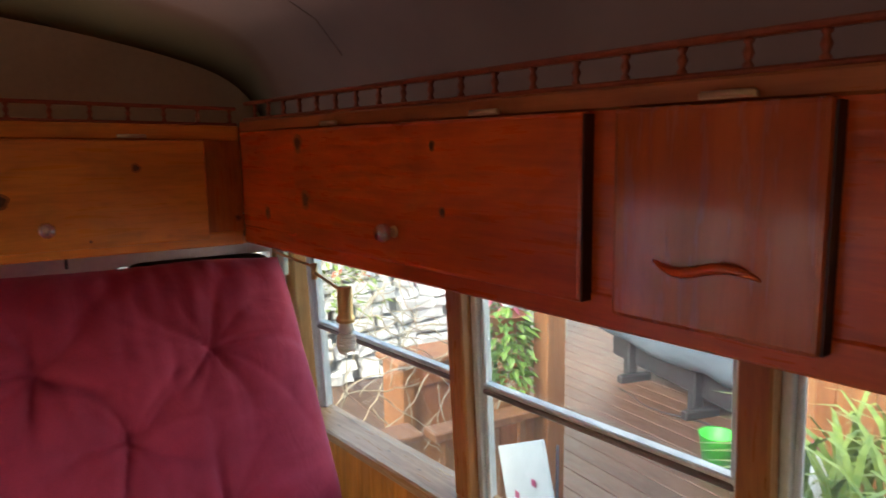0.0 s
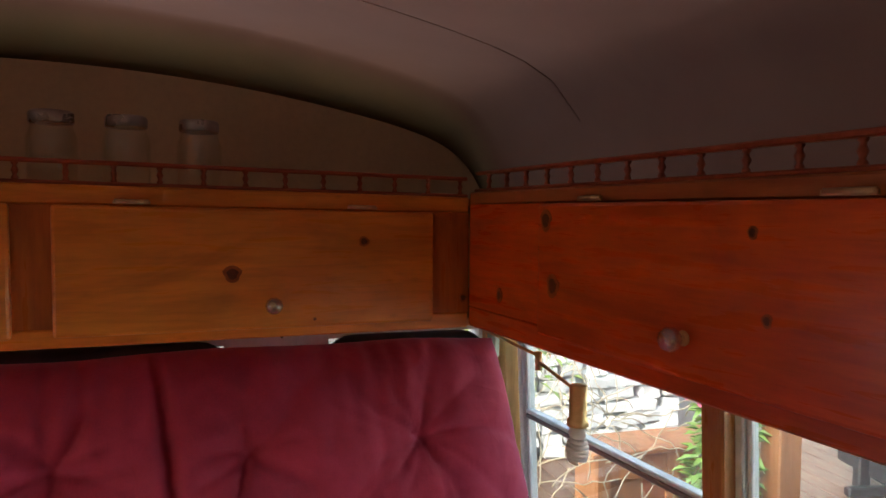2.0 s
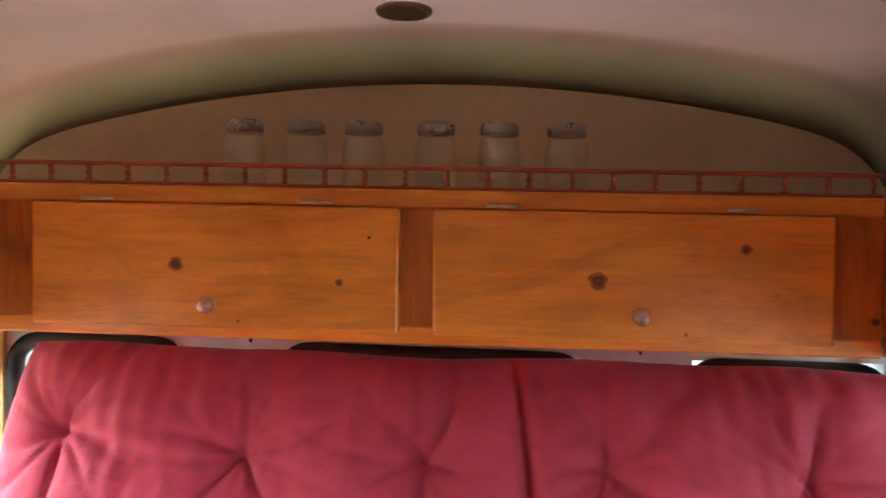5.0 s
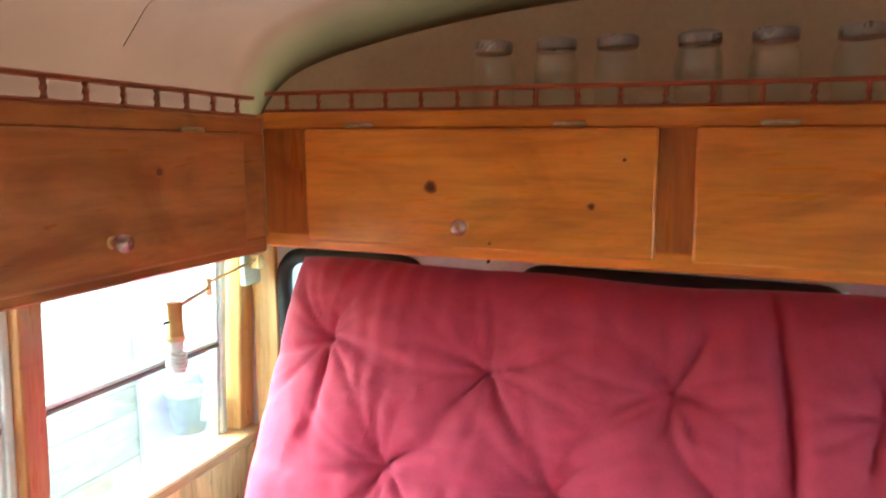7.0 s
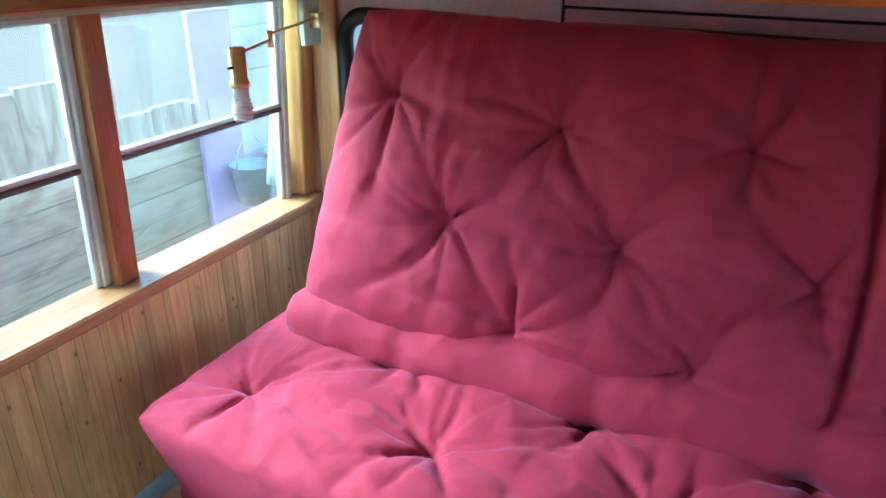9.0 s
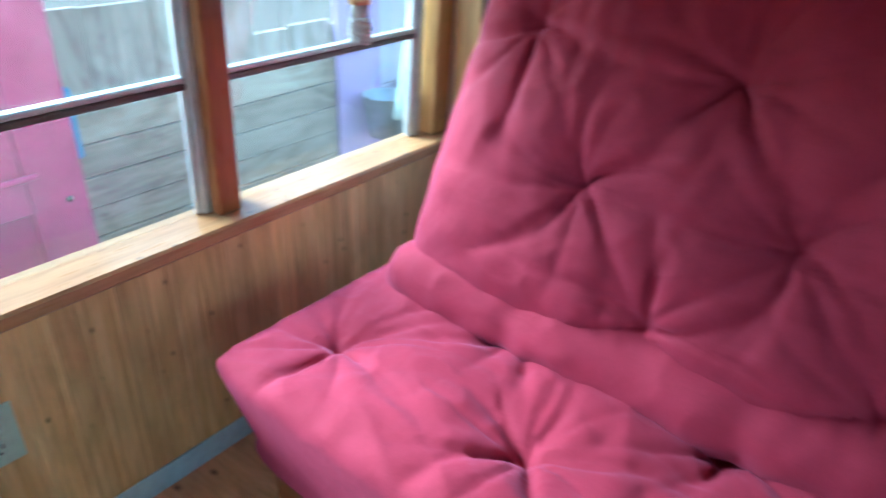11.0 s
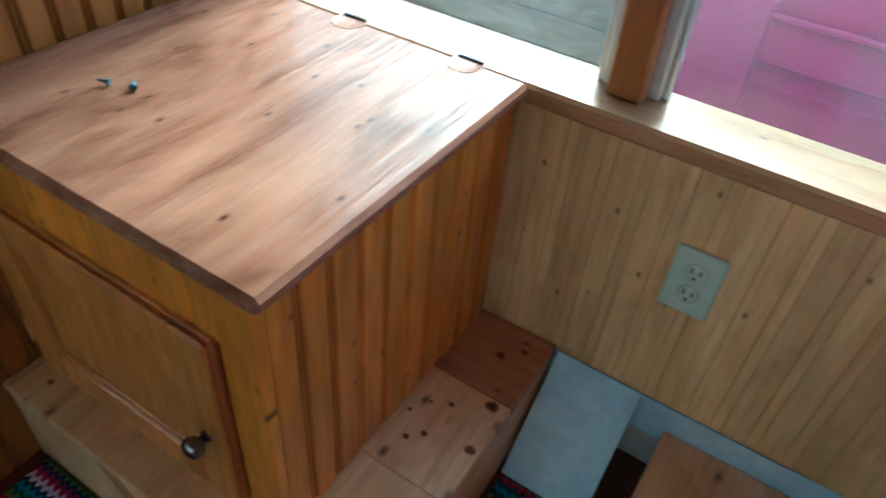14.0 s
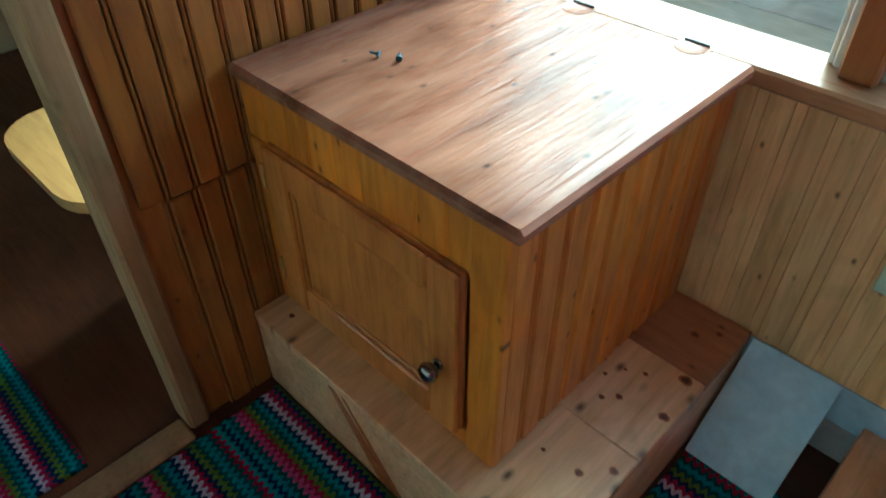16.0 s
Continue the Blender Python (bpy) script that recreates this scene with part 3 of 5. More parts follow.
def baluster_row(name, start, end, first, pace, label):
    """A low gallery rail of small turned spindles on the shelf edge."""
    g = thing(name, label, "gallery rail")
    a, b = Vector(start), Vector(end)
    for z, r in ((0.0025, 0.0032), (0.034, 0.0036)):
        bm = bmesh.new()
        d = (b - a).normalized()
        w = Vector((abs(d.y), abs(d.x), 0)) * (0.0075 if z < 0.02 else 0.0055)
        lo, hi = Vector(map(min, a, b)) - w, Vector(map(max, a, b)) + w
        bx(bm, (lo.x, lo.y, a.z + z - r), (hi.x, hi.y, a.z + z + r), 0.002)
        part("rail", bm, RAIL, g)
    prof = [(0.0048, 0.005), (0.0048, 0.009), (0.0026, 0.0115), (0.004, 0.0155), (0.0052, 0.0185), (0.004, 0.0215), (0.0026, 0.0255), (0.0048, 0.028), (0.0048, 0.031)]
    bm = bmesh.new()
    lathe(bm, prof, Matrix(), 8)
    pieces("spindle", bm, RAIL, g, [a + (b - a).normalized() * (first + pace * i) for i in range(int(((b - a).length - first - 0.01) / pace) + 1)])
    return g


# rear run: box, face frame, two doors
rear_cab = thing("overhead_cabinet", "amber knotty pine overhead cabinet across the rear wall", "cabinet", "overhead cabinets")
bm = bmesh.new()
bx(bm, (XL - 0.3, 0.018, CAB1 - 0.018), (XR + 0.3, REAR, CAB1 - 0.002))
bx(bm, (XL - 0.3, 0.018, CAB0), (XR + 0.3, REAR - 0.002, CAB0 + 0.015))
part("body", bm, PINE, rear_cab)
DT, DB = 1.457, 1.261
boxpart("top_rail", (XL, 0.0, DT), (XR, 0.018, CAB1), PINE, rear_cab, 0.003)
boxpart("bottom_rail", (XL, 0.0, CAB0), (XR, 0.018, DB + 0.012), PINE, rear_cab, 0.003)
for a, b in ((XL, 0.515), (1.085, 1.16), (1.74, XR)):
    boxpart("stile", (a, 0.0008, DB + 0.012), (b, 0.018, DT), STILEW, rear_cab, 0.0)
bm = bmesh.new()
bx(bm, (0.5, 0.012, DB), (1.73, 0.016, DT))
part("backing", bm, PINE, rear_cab)
cab_door(rear_cab, (0.503, -0.014, DB), (1.097, 0.004, DT), PINE, (0.797, -0.014, 1.3), (0, -1, 0), [(0.611, -0.012, DT + 0.007), (0.967, -0.012, DT + 0.007)], (1, 0, 0), "amber pine lift-up door with knots")
cab_door(rear_cab, (1.149, -0.014, DB), (1.753, 0.004, DT), PINE, (1.464, -0.014, 1.301), (0, -1, 0), [(1.257, -0.012, DT + 0.007), (1.619, -0.012, DT + 0.007)], (1, 0, 0), "amber pine lift-up door with knots")
rear_gallery = baluster_row("gallery_rail", (XL, 0.012, CAB1), (XR, 0.012, CAB1), 0.0455, 0.0648, "reddish turned spindle rail along the rear shelf")

# right run
right_cab = thing("overhead_cabinet", "red-brown stained overhead cabinet above the side windows", "cabinet", "overhead cabinets")
RY, CABR, RT = -2.3, 1.486, 1.463
bm = bmesh.new()
bx(bm, (XR + 0.018, RY, CABR - 0.018), (W - 0.05, -0.0, CABR - 0.002))
bx(bm, (XR + 0.018, RY, 1.237), (W - 0.05, -0.0, 1.252))
part("body", bm, MAHOG, right_cab)
boxpart("top_rail", (XR, RY, RT), (XR + 0.018, -0.001, CABR), PINE_Y, right_cab, 0.003)
boxpart("bottom_rail", (XR, RY, 1.237), (XR + 0.018, -0.001, 1.275), MAHOG, right_cab, 0.003)
for a, b in ((-0.27, -0.001), (-0.97, -0.89), (-1.5, -1.14)):
    boxpart("stile", (XR + 0.0008, a, 1.275), (XR + 0.018, b, RT), MAHOG, right_cab)
bm = bmesh.new()
bx(bm, (XR + 0.014, RY, 1.275), (XR + 0.016, -0.27, RT))
part("backing", bm, MAHOG, right_cab)
d1 = cab_door(right_cab, (XR - 0.015, -0.91, 1.263), (XR + 0.004, -0.262, RT), MAHOG, (XR - 0.015, -0.57, 1.31), (-1, 0, 0), [(XR - 0.012, -0.387, RT + 0.006), (XR - 0.012, -0.757, RT + 0.006)], (0, 1, 0), "long red-brown door with dark knots")
d2 = cab_door(right_cab, (XR - 0.019, -1.152, 1.259), (XR + 0.004, -0.952, RT), MAHOG2, None, None, [(XR - 0.012, -1.064, RT + 0.007)], (0, 1, 0), "glossy red-brown door")
# thin strips, much darker than the doors, over their front ends
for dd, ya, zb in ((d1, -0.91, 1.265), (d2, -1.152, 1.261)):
    boxpart("end_grain", (XR - 0.0145, ya - 0.0025, zb), (XR + 0.003, ya - 0.0002, RT - 0.003), EDGEW, dd, 0, "thin dark strip on the door end")
bm = bmesh.new()
hp = [(XR - 0.017 - 0.012 * math.sin(math.pi * k / 14), -1.0 - 0.105 * k / 14, 1.321 - 0.006 * math.sin(2 * math.pi * k / 14) - 0.006 * k / 14) for k in range(15)]
tube(bm, hp, [0.0015 + 0.0035 * math.sin(math.pi * (k + 0.6) / 15.2) for k in range(15)], 8)
part("handle", bm, MAHOG, d2, "curved twig handle")
baluster_row("gallery_rail", (XR + 0.012, -0.01, CABR), (XR + 0.012, -1.6, CABR), 0.045, 0.0633, "reddish turned spindle rail along the side shelf")

# left run
left_cab = thing("overhead_cabinet", "brown stained pine overhead cabinet above the side windows", "cabinet", "overhead cabinets")
bm = bmesh.new()
bx(bm, (0.05, -1.5, CAB1 - 0.018), (XL - 0.018, 0.0, CAB1 - 0.002))
bx(bm, (0.05, -1.5, CAB0), (XL - 0.018, 0.0, CAB0 + 0.014))
part("body", bm, PINE_Y, left_cab)
boxpart("top_rail", (XL - 0.018, -1.5, DT), (XL, -0.001, CAB1), PINE_Y, left_cab, 0.003)
boxpart("bottom_rail", (XL - 0.018, -1.5, CAB0), (XL, -0.001, DB + 0.012), PINE_Y, left_cab, 0.003)
for a, b in ((-0.09, -0.001), (-0.8, -0.72)):
    boxpart("stile", (XL - 0.018, a, DB + 0.012), (XL - 0.0008, b, DT), PINE_Y, left_cab)
bm = bmesh.new()
bx(bm, (XL - 0.016, -1.5, DB), (XL - 0.013, -0.09, DT))
part("backing", bm, PINE_Y, left_cab)
cab_door(left_cab, (XL - 0.004, -0.735, DB), (XL + 0.014, -0.075, DT), PINE_Y, (XL + 0.014, -0.372, 1.307), (1, 0, 0), [(XL + 0.012, -0.2, DT + 0.004), (XL + 0.012, -0.6, DT + 0.004)], (0, 1, 0), "brown pine lift-up door with knots")
cab_door(left_cab, (XL - 0.004, -1.45, DB), (XL + 0.014, -0.785, DT), PINE_Y, (XL + 0.014, -1.1, 1.307), (1, 0, 0), [], (0, 1, 0), "brown pine lift-up door with knots")
baluster_row("gallery_rail", (XL - 0.012, -0.01, CAB1), (XL - 0.012, -1.48, CAB1), 0.045, 0.0633, "reddish turned spindle rail along the side shelf")


# larger knots in the boards, slightly proud of the varnish
def knot(parent, at, out, r, tall=1.0):
    q = Vector(out).to_track_quat("Z", "Y").to_matrix().to_4x4()
    for k, (s_, lift, mat) in enumerate(((1.0, 0.0006, HALO), (0.62, 0.0010, KNOT))):
        bm = bmesh.new()
        n_ = 18
        vs = [bm.verts.new(Vector((r * s_ * (1 + 0.16 * math.sin(3 * a + r * 900) + 0.08 * math.sin(7 * a)) * math.cos(a), tall * r * s_ * math.sin(a), lift))) for a in (2 * math.pi * i / n_ for i in range(n_))]
        low_ = [bm.verts.new(v.co - Vector((0, 0, 0.002))) for v in vs]
        bm.faces.new(vs)
        for i in range(n_):
            bm.faces.new((vs[i], low_[i], low_[(i + 1) % n_], vs[(i + 1) % n_]))
        bmesh.ops.transform(bm, matrix=Matrix.Translation(at) @ q, verts=bm.verts)
        part("knot", bm, mat, parent)


for x, z, r in ((1.402, 1.352, 0.014), (1.621, 1.405, 0.009), (0.741, 1.362, 0.011), (1.003, 1.339, 0.006), (1.535, 1.274, 0.003), (1.05, 1.41, 0.003), (0.842, 1.274, 0.003)):
    knot(rear_cab, (x, -0.014, z), (0, -1, 0), r)
for y, z, r in ((-0.285, 1.437, 0.014), (-0.305, 1.342, 0.015), (-0.68, 1.345, 0.006), (-0.66, 1.43, 0.006)):
    knot(right_cab, (XR - 0.015, y, z), (-1, 0, 0), r, 1.2)
knot(right_cab, (XR, -0.118, 1.307), (-1, 0, 0), 0.009, 1.4)
knot(rear_cab, (1.818, -0.0005, 1.3), (0, -1, 0), 0.008)
skew(rear_cab)
skew(rear_gallery)
for y, z, r in ((-0.278, 1.398, 0.009), (-0.55, 1.33, 0.007)):
    knot(left_cab, (XL + 0.014, y, z), (1, 0, 0), r)


# ---- glass jars on the rear shelf ----
def jar():
    j = thing("glass_jar", "empty clear glass jar with a grey clamp lid on the shelf", "jar", "jars on the rear shelf")
    bm = bmesh.new()
    lathe(bm, [(0.03, 0), (0.036, 0.006), (0.037, 0.075), (0.031, 0.09), (0.029, 0.1), (0.0275, 0.1), (0.0295, 0.09), (0.0355, 0.074), (0.034, 0.008), (0.004, 0.006)], Matrix(), 20)
    part("body", bm, JARG, j)
    bm = bmesh.new()
    lathe(bm, [(0.031, 0.097), (0.032, 0.1), (0.032, 0.112), (0.029, 0.116), (0.004, 0.1165)], Matrix(), 20)
    part("lid", bm, JARLID, j, "grey metal lid rim")
    return j


j0 = jar()
for i, x in enumerate((0.822, 0.928, 1.025, 1.146, 1.251, 1.362)):
    m = pose(x, 0.074, CAB1 - 0.002 - 0.014 * (x - MID), 0, 0, 40 * i)
    if i:
        copy_thing(j0, m)
    else:
        j0.matrix_basis = m


# ---- futon ----
def bulge(u, v, pu=6, pv=4):
    return max(0.0, (1 - abs(2 * u - 1) ** pu) * (1 - abs(2 * v - 1) ** pv)) ** 0.5


def tuft_depth(x, y, tufts):
    """Depth and creases round sewn-down buttons."""
    d = 0.0
    for i, (tx, ty) in enumerate(tufts):
        dx, dy = x - tx, y - ty
        r = math.hypot(dx, dy)
        if r < 0.42:
            a = math.atan2(dy, dx)
            d += 0.036 * math.exp(-r / 0.022) + 0.026 * math.exp(-(r / 0.095) ** 2)
            d += 0.022 * math.exp(-r / 0.15) * min(1, r / 0.02) * (1.0 * (1 - abs(math.sin(2.5 * a + 1.7 * i + 0.8 * math.sin(9 * r + i)))) ** 3 + 0.6 * (1 - abs(math.sin(4.5 * a + 0.6 * i + 5 * r))) ** 3 - 0.28)
    return d


def wrinkle(p, k=1.0):
    return k * (0.006 * noise.fractal(p * 5.0, 1.0, 2.0, 3) + 0.003 * (1 - abs(noise.noise(Vector((p.x * 9 + 3 * p.y, p.y * 14, p.z * 14))) * 2.2)) ** 3 + 0.0022 * noise.fractal(Vector((p.x * 18, p.y * 9, p.z * 9)), 1.0, 2.0, 3))


def cushion(name, place, nu, nv, parent, mat, label):
    """A closed quilted slab: place(u, v, side) gives its outer (1) and under (0) face."""
    bm = bmesh.new()
    top = [[bm.verts.new(place(i / nu, j / nv, 1)) for j in range(nv + 1)] for i in range(nu + 1)]
    low = [[bm.verts.new(place(i / nu, j / nv, 0)) for j in range(nv + 1)] for i in range(nu + 1)]
    for g in (top, low):
        for i in range(nu):
            for j in range(nv):
                bm.faces.new((g[i][j], g[i + 1][j], g[i + 1][j + 1], g[i][j + 1])).smooth = True
    rim = [(i, 0) for i in range(nu)] + [(nu, j) for j in range(nv)] + [(i, nv) for i in range(nu, 0, -1)] + [(0, j) for j in range(nv, 0, -1)]
    for (a, b), (c, d) in zip(rim, rim[1:] + rim[:1]):
        bm.faces.new((top[a][b], top[c][d], low[c][d], low[a][b])).smooth = True
    return part(name, bm, mat, parent, label)


FX0, FX1 = 0.248, 2.07
BACK_T = [(0.425, 0.504), (0.784, 0.472), (1.124, 0.476), (1.452, 0.46), (1.806, 0.447),
          (0.592, 0.266), (0.93, 0.265), (1.259, 0.26), (1.6, 0.285), (0.754, 0.08), (1.09, 0.08), (1.42, 0.08), (1.78, 0.08)]
N_BACK = Vector((0, -0.62, 0.25)).normalized()
S_BACK = Vector((0, 0.25, 0.62)).normalized()


def back_place(u, v, side):
    sag = 0.004 * math.sin(9 * u + 1) + 0.003 * math.sin(23 * u)
    x = (FX0 + 0.045 * v) * (1 - u) + (FX1 - 0.03 * v) * u
    h = (0.69 - 0.028 * max(0.0, u - 0.2) / 0.8) * v
    p = Vector((x, 0.0, 0.56)) + S_BACK * (h + sag * v)
    e = bulge(u, v, 10, 6)
    if side:
        pleat = 0.006 * math.exp(-(1 - v) / 0.2) * math.sin(95 * x + 4 * math.sin(11 * x)) * e
        pleat += 0.005 * math.exp(-u / 0.06) * math.sin(60 * h + 2 * math.sin(7 * h)) * e
        seam = 0.03 * math.exp(-((x - 1.302 - 0.02 * math.sin(6 * h)) / 0.012) ** 2) * min(1, e)
        p += N_BACK * (pleat - seam + 0.045 * e - 0.055 * (1 - e) - tuft_depth(x, h, BACK_T) + wrinkle(p) * e)
    else:
        p -= N_BACK * (0.075 + 0.03 * e)
    return p


SEAT_T = [(0.30, -0.2), (0.70, -0.2), (1.08, -0.2), (1.45, -0.2), (1.82, -0.2), (0.52, 0.03), (0.93, 0.0), (1.3, 0.0), (1.68, 0.0)]


def seat_place(u, v, side):
    x, y = 0.165 + 1.83 * u, -0.385 + 0.52 * v
    e = bulge(u, v, 12, 10)
    p = Vector((x, y, 0.0))
    cin = abs(2 * u - 1) ** 22 * abs(2 * v - 1) ** 7 * (1 if v < 0.5 else 0)
    p.x += 0.022 * cin * (1 if u < 0.5 else -1)
    p.y += 0.02 * cin
    p.z += 0.008 * cin
    if side:
        p.z += 0.482 + 0.04 * e - tuft_depth(x, y, SEAT_T) * e + wrinkle(p + Vector((0, 0, 3))) * 1.2 + 0.016 * (1 - u) ** 4
        p.y -= 0.004 * (1 - e) * (1 - v)
        p.x -= 0.008 * (1 - e) * (1 if u < 0.5 else -1)
    else:
        p.z += 0.325 - 0.03 * e
        p.y += 0.035 * (1 - v) * (1 - e)
        p.x += 0.03 * (1 - e) * (1 if u < 0.5 else -1)
    return p


def roll_place(u, v, side):
    x = 0.235 + 1.75 * u
    a = radians(-60 + 215 * v)
    e = (1 - abs(2 * u - 1) ** 14) ** 0.5
    r = (0.08 if side else 0.03) * (0.55 + 0.45 * e)
    p = Vector((x, 0.055 - r * math.cos(a) * 1.1, 0.54 + r * math.sin(a)))
    if side:
        p += Vector((0, -math.cos(a), math.sin(a))) * (wrinkle(p + Vector((5, 0, 0))) * 1.4)
        for k in (0.53, 0.94, 1.3, 1.68):
            p += Vector((0, math.cos(a), -math.sin(a))) * 0.01 * math.exp(-((x - k) / 0.03) ** 2)
    return p


futon_frame = thing("futon_stand", "brown wooden slatted stand carrying the mattress", "futon stand", "", "", (MID, 0, 0))


def fbox(name, lo, hi, bev=0.004):
    boxpart(name, (lo[0] - MID, lo[1], lo[2]), (hi[0] - MID, hi[1], hi[2]), FUTONW, futon_frame, bev)


fbox("front_rail", (0.25, -0.33, 0.2), (1.93, -0.3, 0.29))
fbox("back_rail", (0.25, 0.2, 0.2), (1.93, 0.23, 0.29))
for x in (0.27, 1.86):
    fbox("leg", (x, -0.298, 0.13 if x < 1 else 0), (x + 0.045, -0.25, 0.288))
    fbox("leg", (x, 0.15, 0.13 if x < 1 else 0), (x + 0.045, 0.198, 0.288))
for i in range(7):
    fbox("slat", (0.3 + i * 0.255, -0.299, 0.27), (0.37 + i * 0.255, 0.199, 0.288), 0.002)
futon = thing("futon_mattress", "burgundy tufted cotton futon mattress folded as a sofa", "futon", "", "", (0, 0, 0))
cushion("back_cushion", back_place, 230, 96, futon, CLOTH, "leaning tufted back section")
cushion("seat_cushion", seat_place, 230, 80, futon, CLOTH, "flat tufted seat section")
cushion("fold", roll_place, 200, 26, futon, CLOTH, "rolled fold between seat and back")


# ---- wheel box with its chest, partition ----
plat = thing("wheel_well_box", "bare pine platform box over the wheel well", "box")
PZ = 0.193
for i, (a, b) in enumerate(((0.0, 0.165), (0.1632, 0.36), (0.3585, 0.588))):
    boxpart("top_board", (a + 0.002, -1.498, PZ - 0.02), (b, -0.832, PZ), PLATR if i == 0 else PLAT, plat, 0.002)
boxpart("side_board", (0.002, -0.852, 0), (0.586, -0.834, PZ - 0.021), PLAT, plat, 0.002)
boxpart("front_board", (0.566, -1.498, 0), (0.585, -0.853, PZ - 0.021), PLAT, plat, 0.002)

for x, y, r in ((0.283, -0.92, 0.0075), (0.303, -0.94, 0.0065), (0.229, -0.944, 0.004), (0.214, -0.915, 0.006), (0.234, -0.981, 0.004), (0.26, -0.963, 0.005), (0.18, -0.861, 0.014), (0.267, -0.848, 0.011), (0.438, -0.885, 0.008), (0.444, -0.946, 0.005), (0.545, -1.44, 0.007), (0.08, -0.9, 0.011), (0.05, -0.87, 0.009), (0.4, -0.85, 0.009)):
    knot(plat, (x, y, PZ), (0, 0, 1), 0.68 * r, 1.25)
bm = bmesh.new()
for dy, w in ((0.0, 0.016), (0.03, 0.007)):
    lo_ = [bm.verts.new((0.5855, -1.28 + dy + k * 0.13 + e * w * (0.5 + k), 0.168 - 0.16 * k)) for k in (0, 1) for e in (-1, 1)]
    hi_ = [bm.verts.new(v.co + Vector((0.0008, 0, 0))) for v in lo_]
    for q in ((hi_[0], hi_[1], hi_[3], hi_[2]), (lo_[0], lo_[1], hi_[1], hi_[0]), (lo_[2], lo_[3], hi_[3], hi_[2]), (lo_[0], lo_[2], hi_[2], hi_[0]), (lo_[1], lo_[3], hi_[3], hi_[1])):
        bm.faces.new(q)
part("streak", bm, HALO, plat, "dark diagonal streak in the front board")

chest = thing("storage_chest", "pine beadboard chest with a lift-up reddish lid", "chest", "", "", (0, 0, PZ))
CZ = SILL + 0.003 - PZ


def cpart(name, lo, hi, mat, bev=0.003, parent=None, label=""):
    return boxpart(name, (lo[0], lo[1], lo[2] - (PZ if parent is None else PZ)), (hi[0], hi[1], hi[2] - PZ), mat, parent or chest, bev, label)


lidz = SILL + 0.006
lid = cpart("lid", (0.024, -1.498, lidz - 0.022), (0.533, -0.957, lidz), LID, 0.006, None, "reddish glossy plank lid")
bm = bmesh.new()
bx(bm, (0.004, -1.496, 0), (0.503, -0.994, lidz - 0.0225 - PZ))
part("carcass", bm, CHEST, chest)
bm = bmesh.new()
bx(bm, (0.0012, 0, 0), (0.0415, 0.014, lidz - 0.0225 - PZ), 0.003)
bx(bm, (0.0435, 0, 0), (0.0498, 0.0125, lidz - 0.0225 - PZ), 0.0026)
pieces("board", bm, CHEST, chest, [(0.006 + 0.051 * i, -0.993, 0) for i in range(10)])
# door front: side stiles, head boards, framed door
bm = bmesh.new()
bx(bm, (0, 0.0004, 0.345), (0.016, 0.0526, lidz - 0.0225 - PZ), 0.003)
pieces("head_board", bm, CHESTF, chest, [(0.504, -1.497 + 0.053 * i, 0) for i in range(9)])
cpart("stile", (0.504, -1.034, PZ), (0.523, -0.978, lidz - 0.0225), CHESTF)
cpart("stile", (0.504, -1.497, PZ), (0.521, -1.445, PZ + 0.343), CHESTF)
cpart("sill_rail", (0.504, -1.444, PZ), (0.52, -1.035, 0.232), CHESTF)
door = cpart("door", (0.517, -1.443, 0.234), (0.53, -1.038, 0.55), DOORW, 0.004, None, "brown recessed panel door")
for a, b, c, d in ((-1.443, -1.388, 0.234, 0.55), (-1.093, -1.038, 0.234, 0.55), (-1.387, -1.094, 0.495, 0.55), (-1.387, -1.094, 0.234, 0.29)):
    cpart("frame_member", (0.5305, a, c), (0.539, b, d), DOORW, 0.0035, door)
for a, b, c, d in ((-1.3875, -1.3765, 0.2905, 0.4945), (-1.1045, -1.0935, 0.2905, 0.4945), (-1.376, -1.105, 0.2905, 0.3015), (-1.376, -1.105, 0.4835, 0.4945)):
    cpart("bead", (0.5303, a, c), (0.5345, b, d), DOORW, 0.0018, door)
knob(door, (0.539, -1.07, 0.37 - PZ), (1, 0, 0), STEEL, 0.015)
for z in (0.28, 0.47):
    cpart("hinge", (0.522, -1.451, z), (0.5405, -1.444, z + 0.045), BRASS, 0.001, door, "small brass hinge")
for y in (-1.052, -1.255):
    bm = bmesh.new()
    lathe(bm, [(0.0265, 0.0), (0.0265, 0.0005), (0.0258, 0.0007), (0.025, 0.0004), (0.003, 0.0003)], Matrix.Translation((0.034, y, lidz - PZ)), 24)
    h = part("hinge_plate", bm, LID, chest, "round hinge recess")
    cpart("hinge_slot", (0.018, y - 0.02, lidz + 0.001), (0.021, y + 0.02, lidz + 0.0035), SLOT, 0, h, "dark hinge line")

for x, y, a in ((0.373, -1.35, 30), (0.364, -1.32, -50)):
    bm = bmesh.new()
    m = Matrix.Translation((x, y, lidz + 0.005)) @ Euler((radians(80), 0, radians(a))).to_matrix().to_4x4()
    lathe(bm, [(0.005, 0), (0.005, 0.003), (0.002, 0.004), (0.002, 0.013), (0.0006, 0.016)], m, 8)
    solid("screw", bm, BLUE, "small blue-grey screw lying on the chest lid", "screw", "screws on the lid")

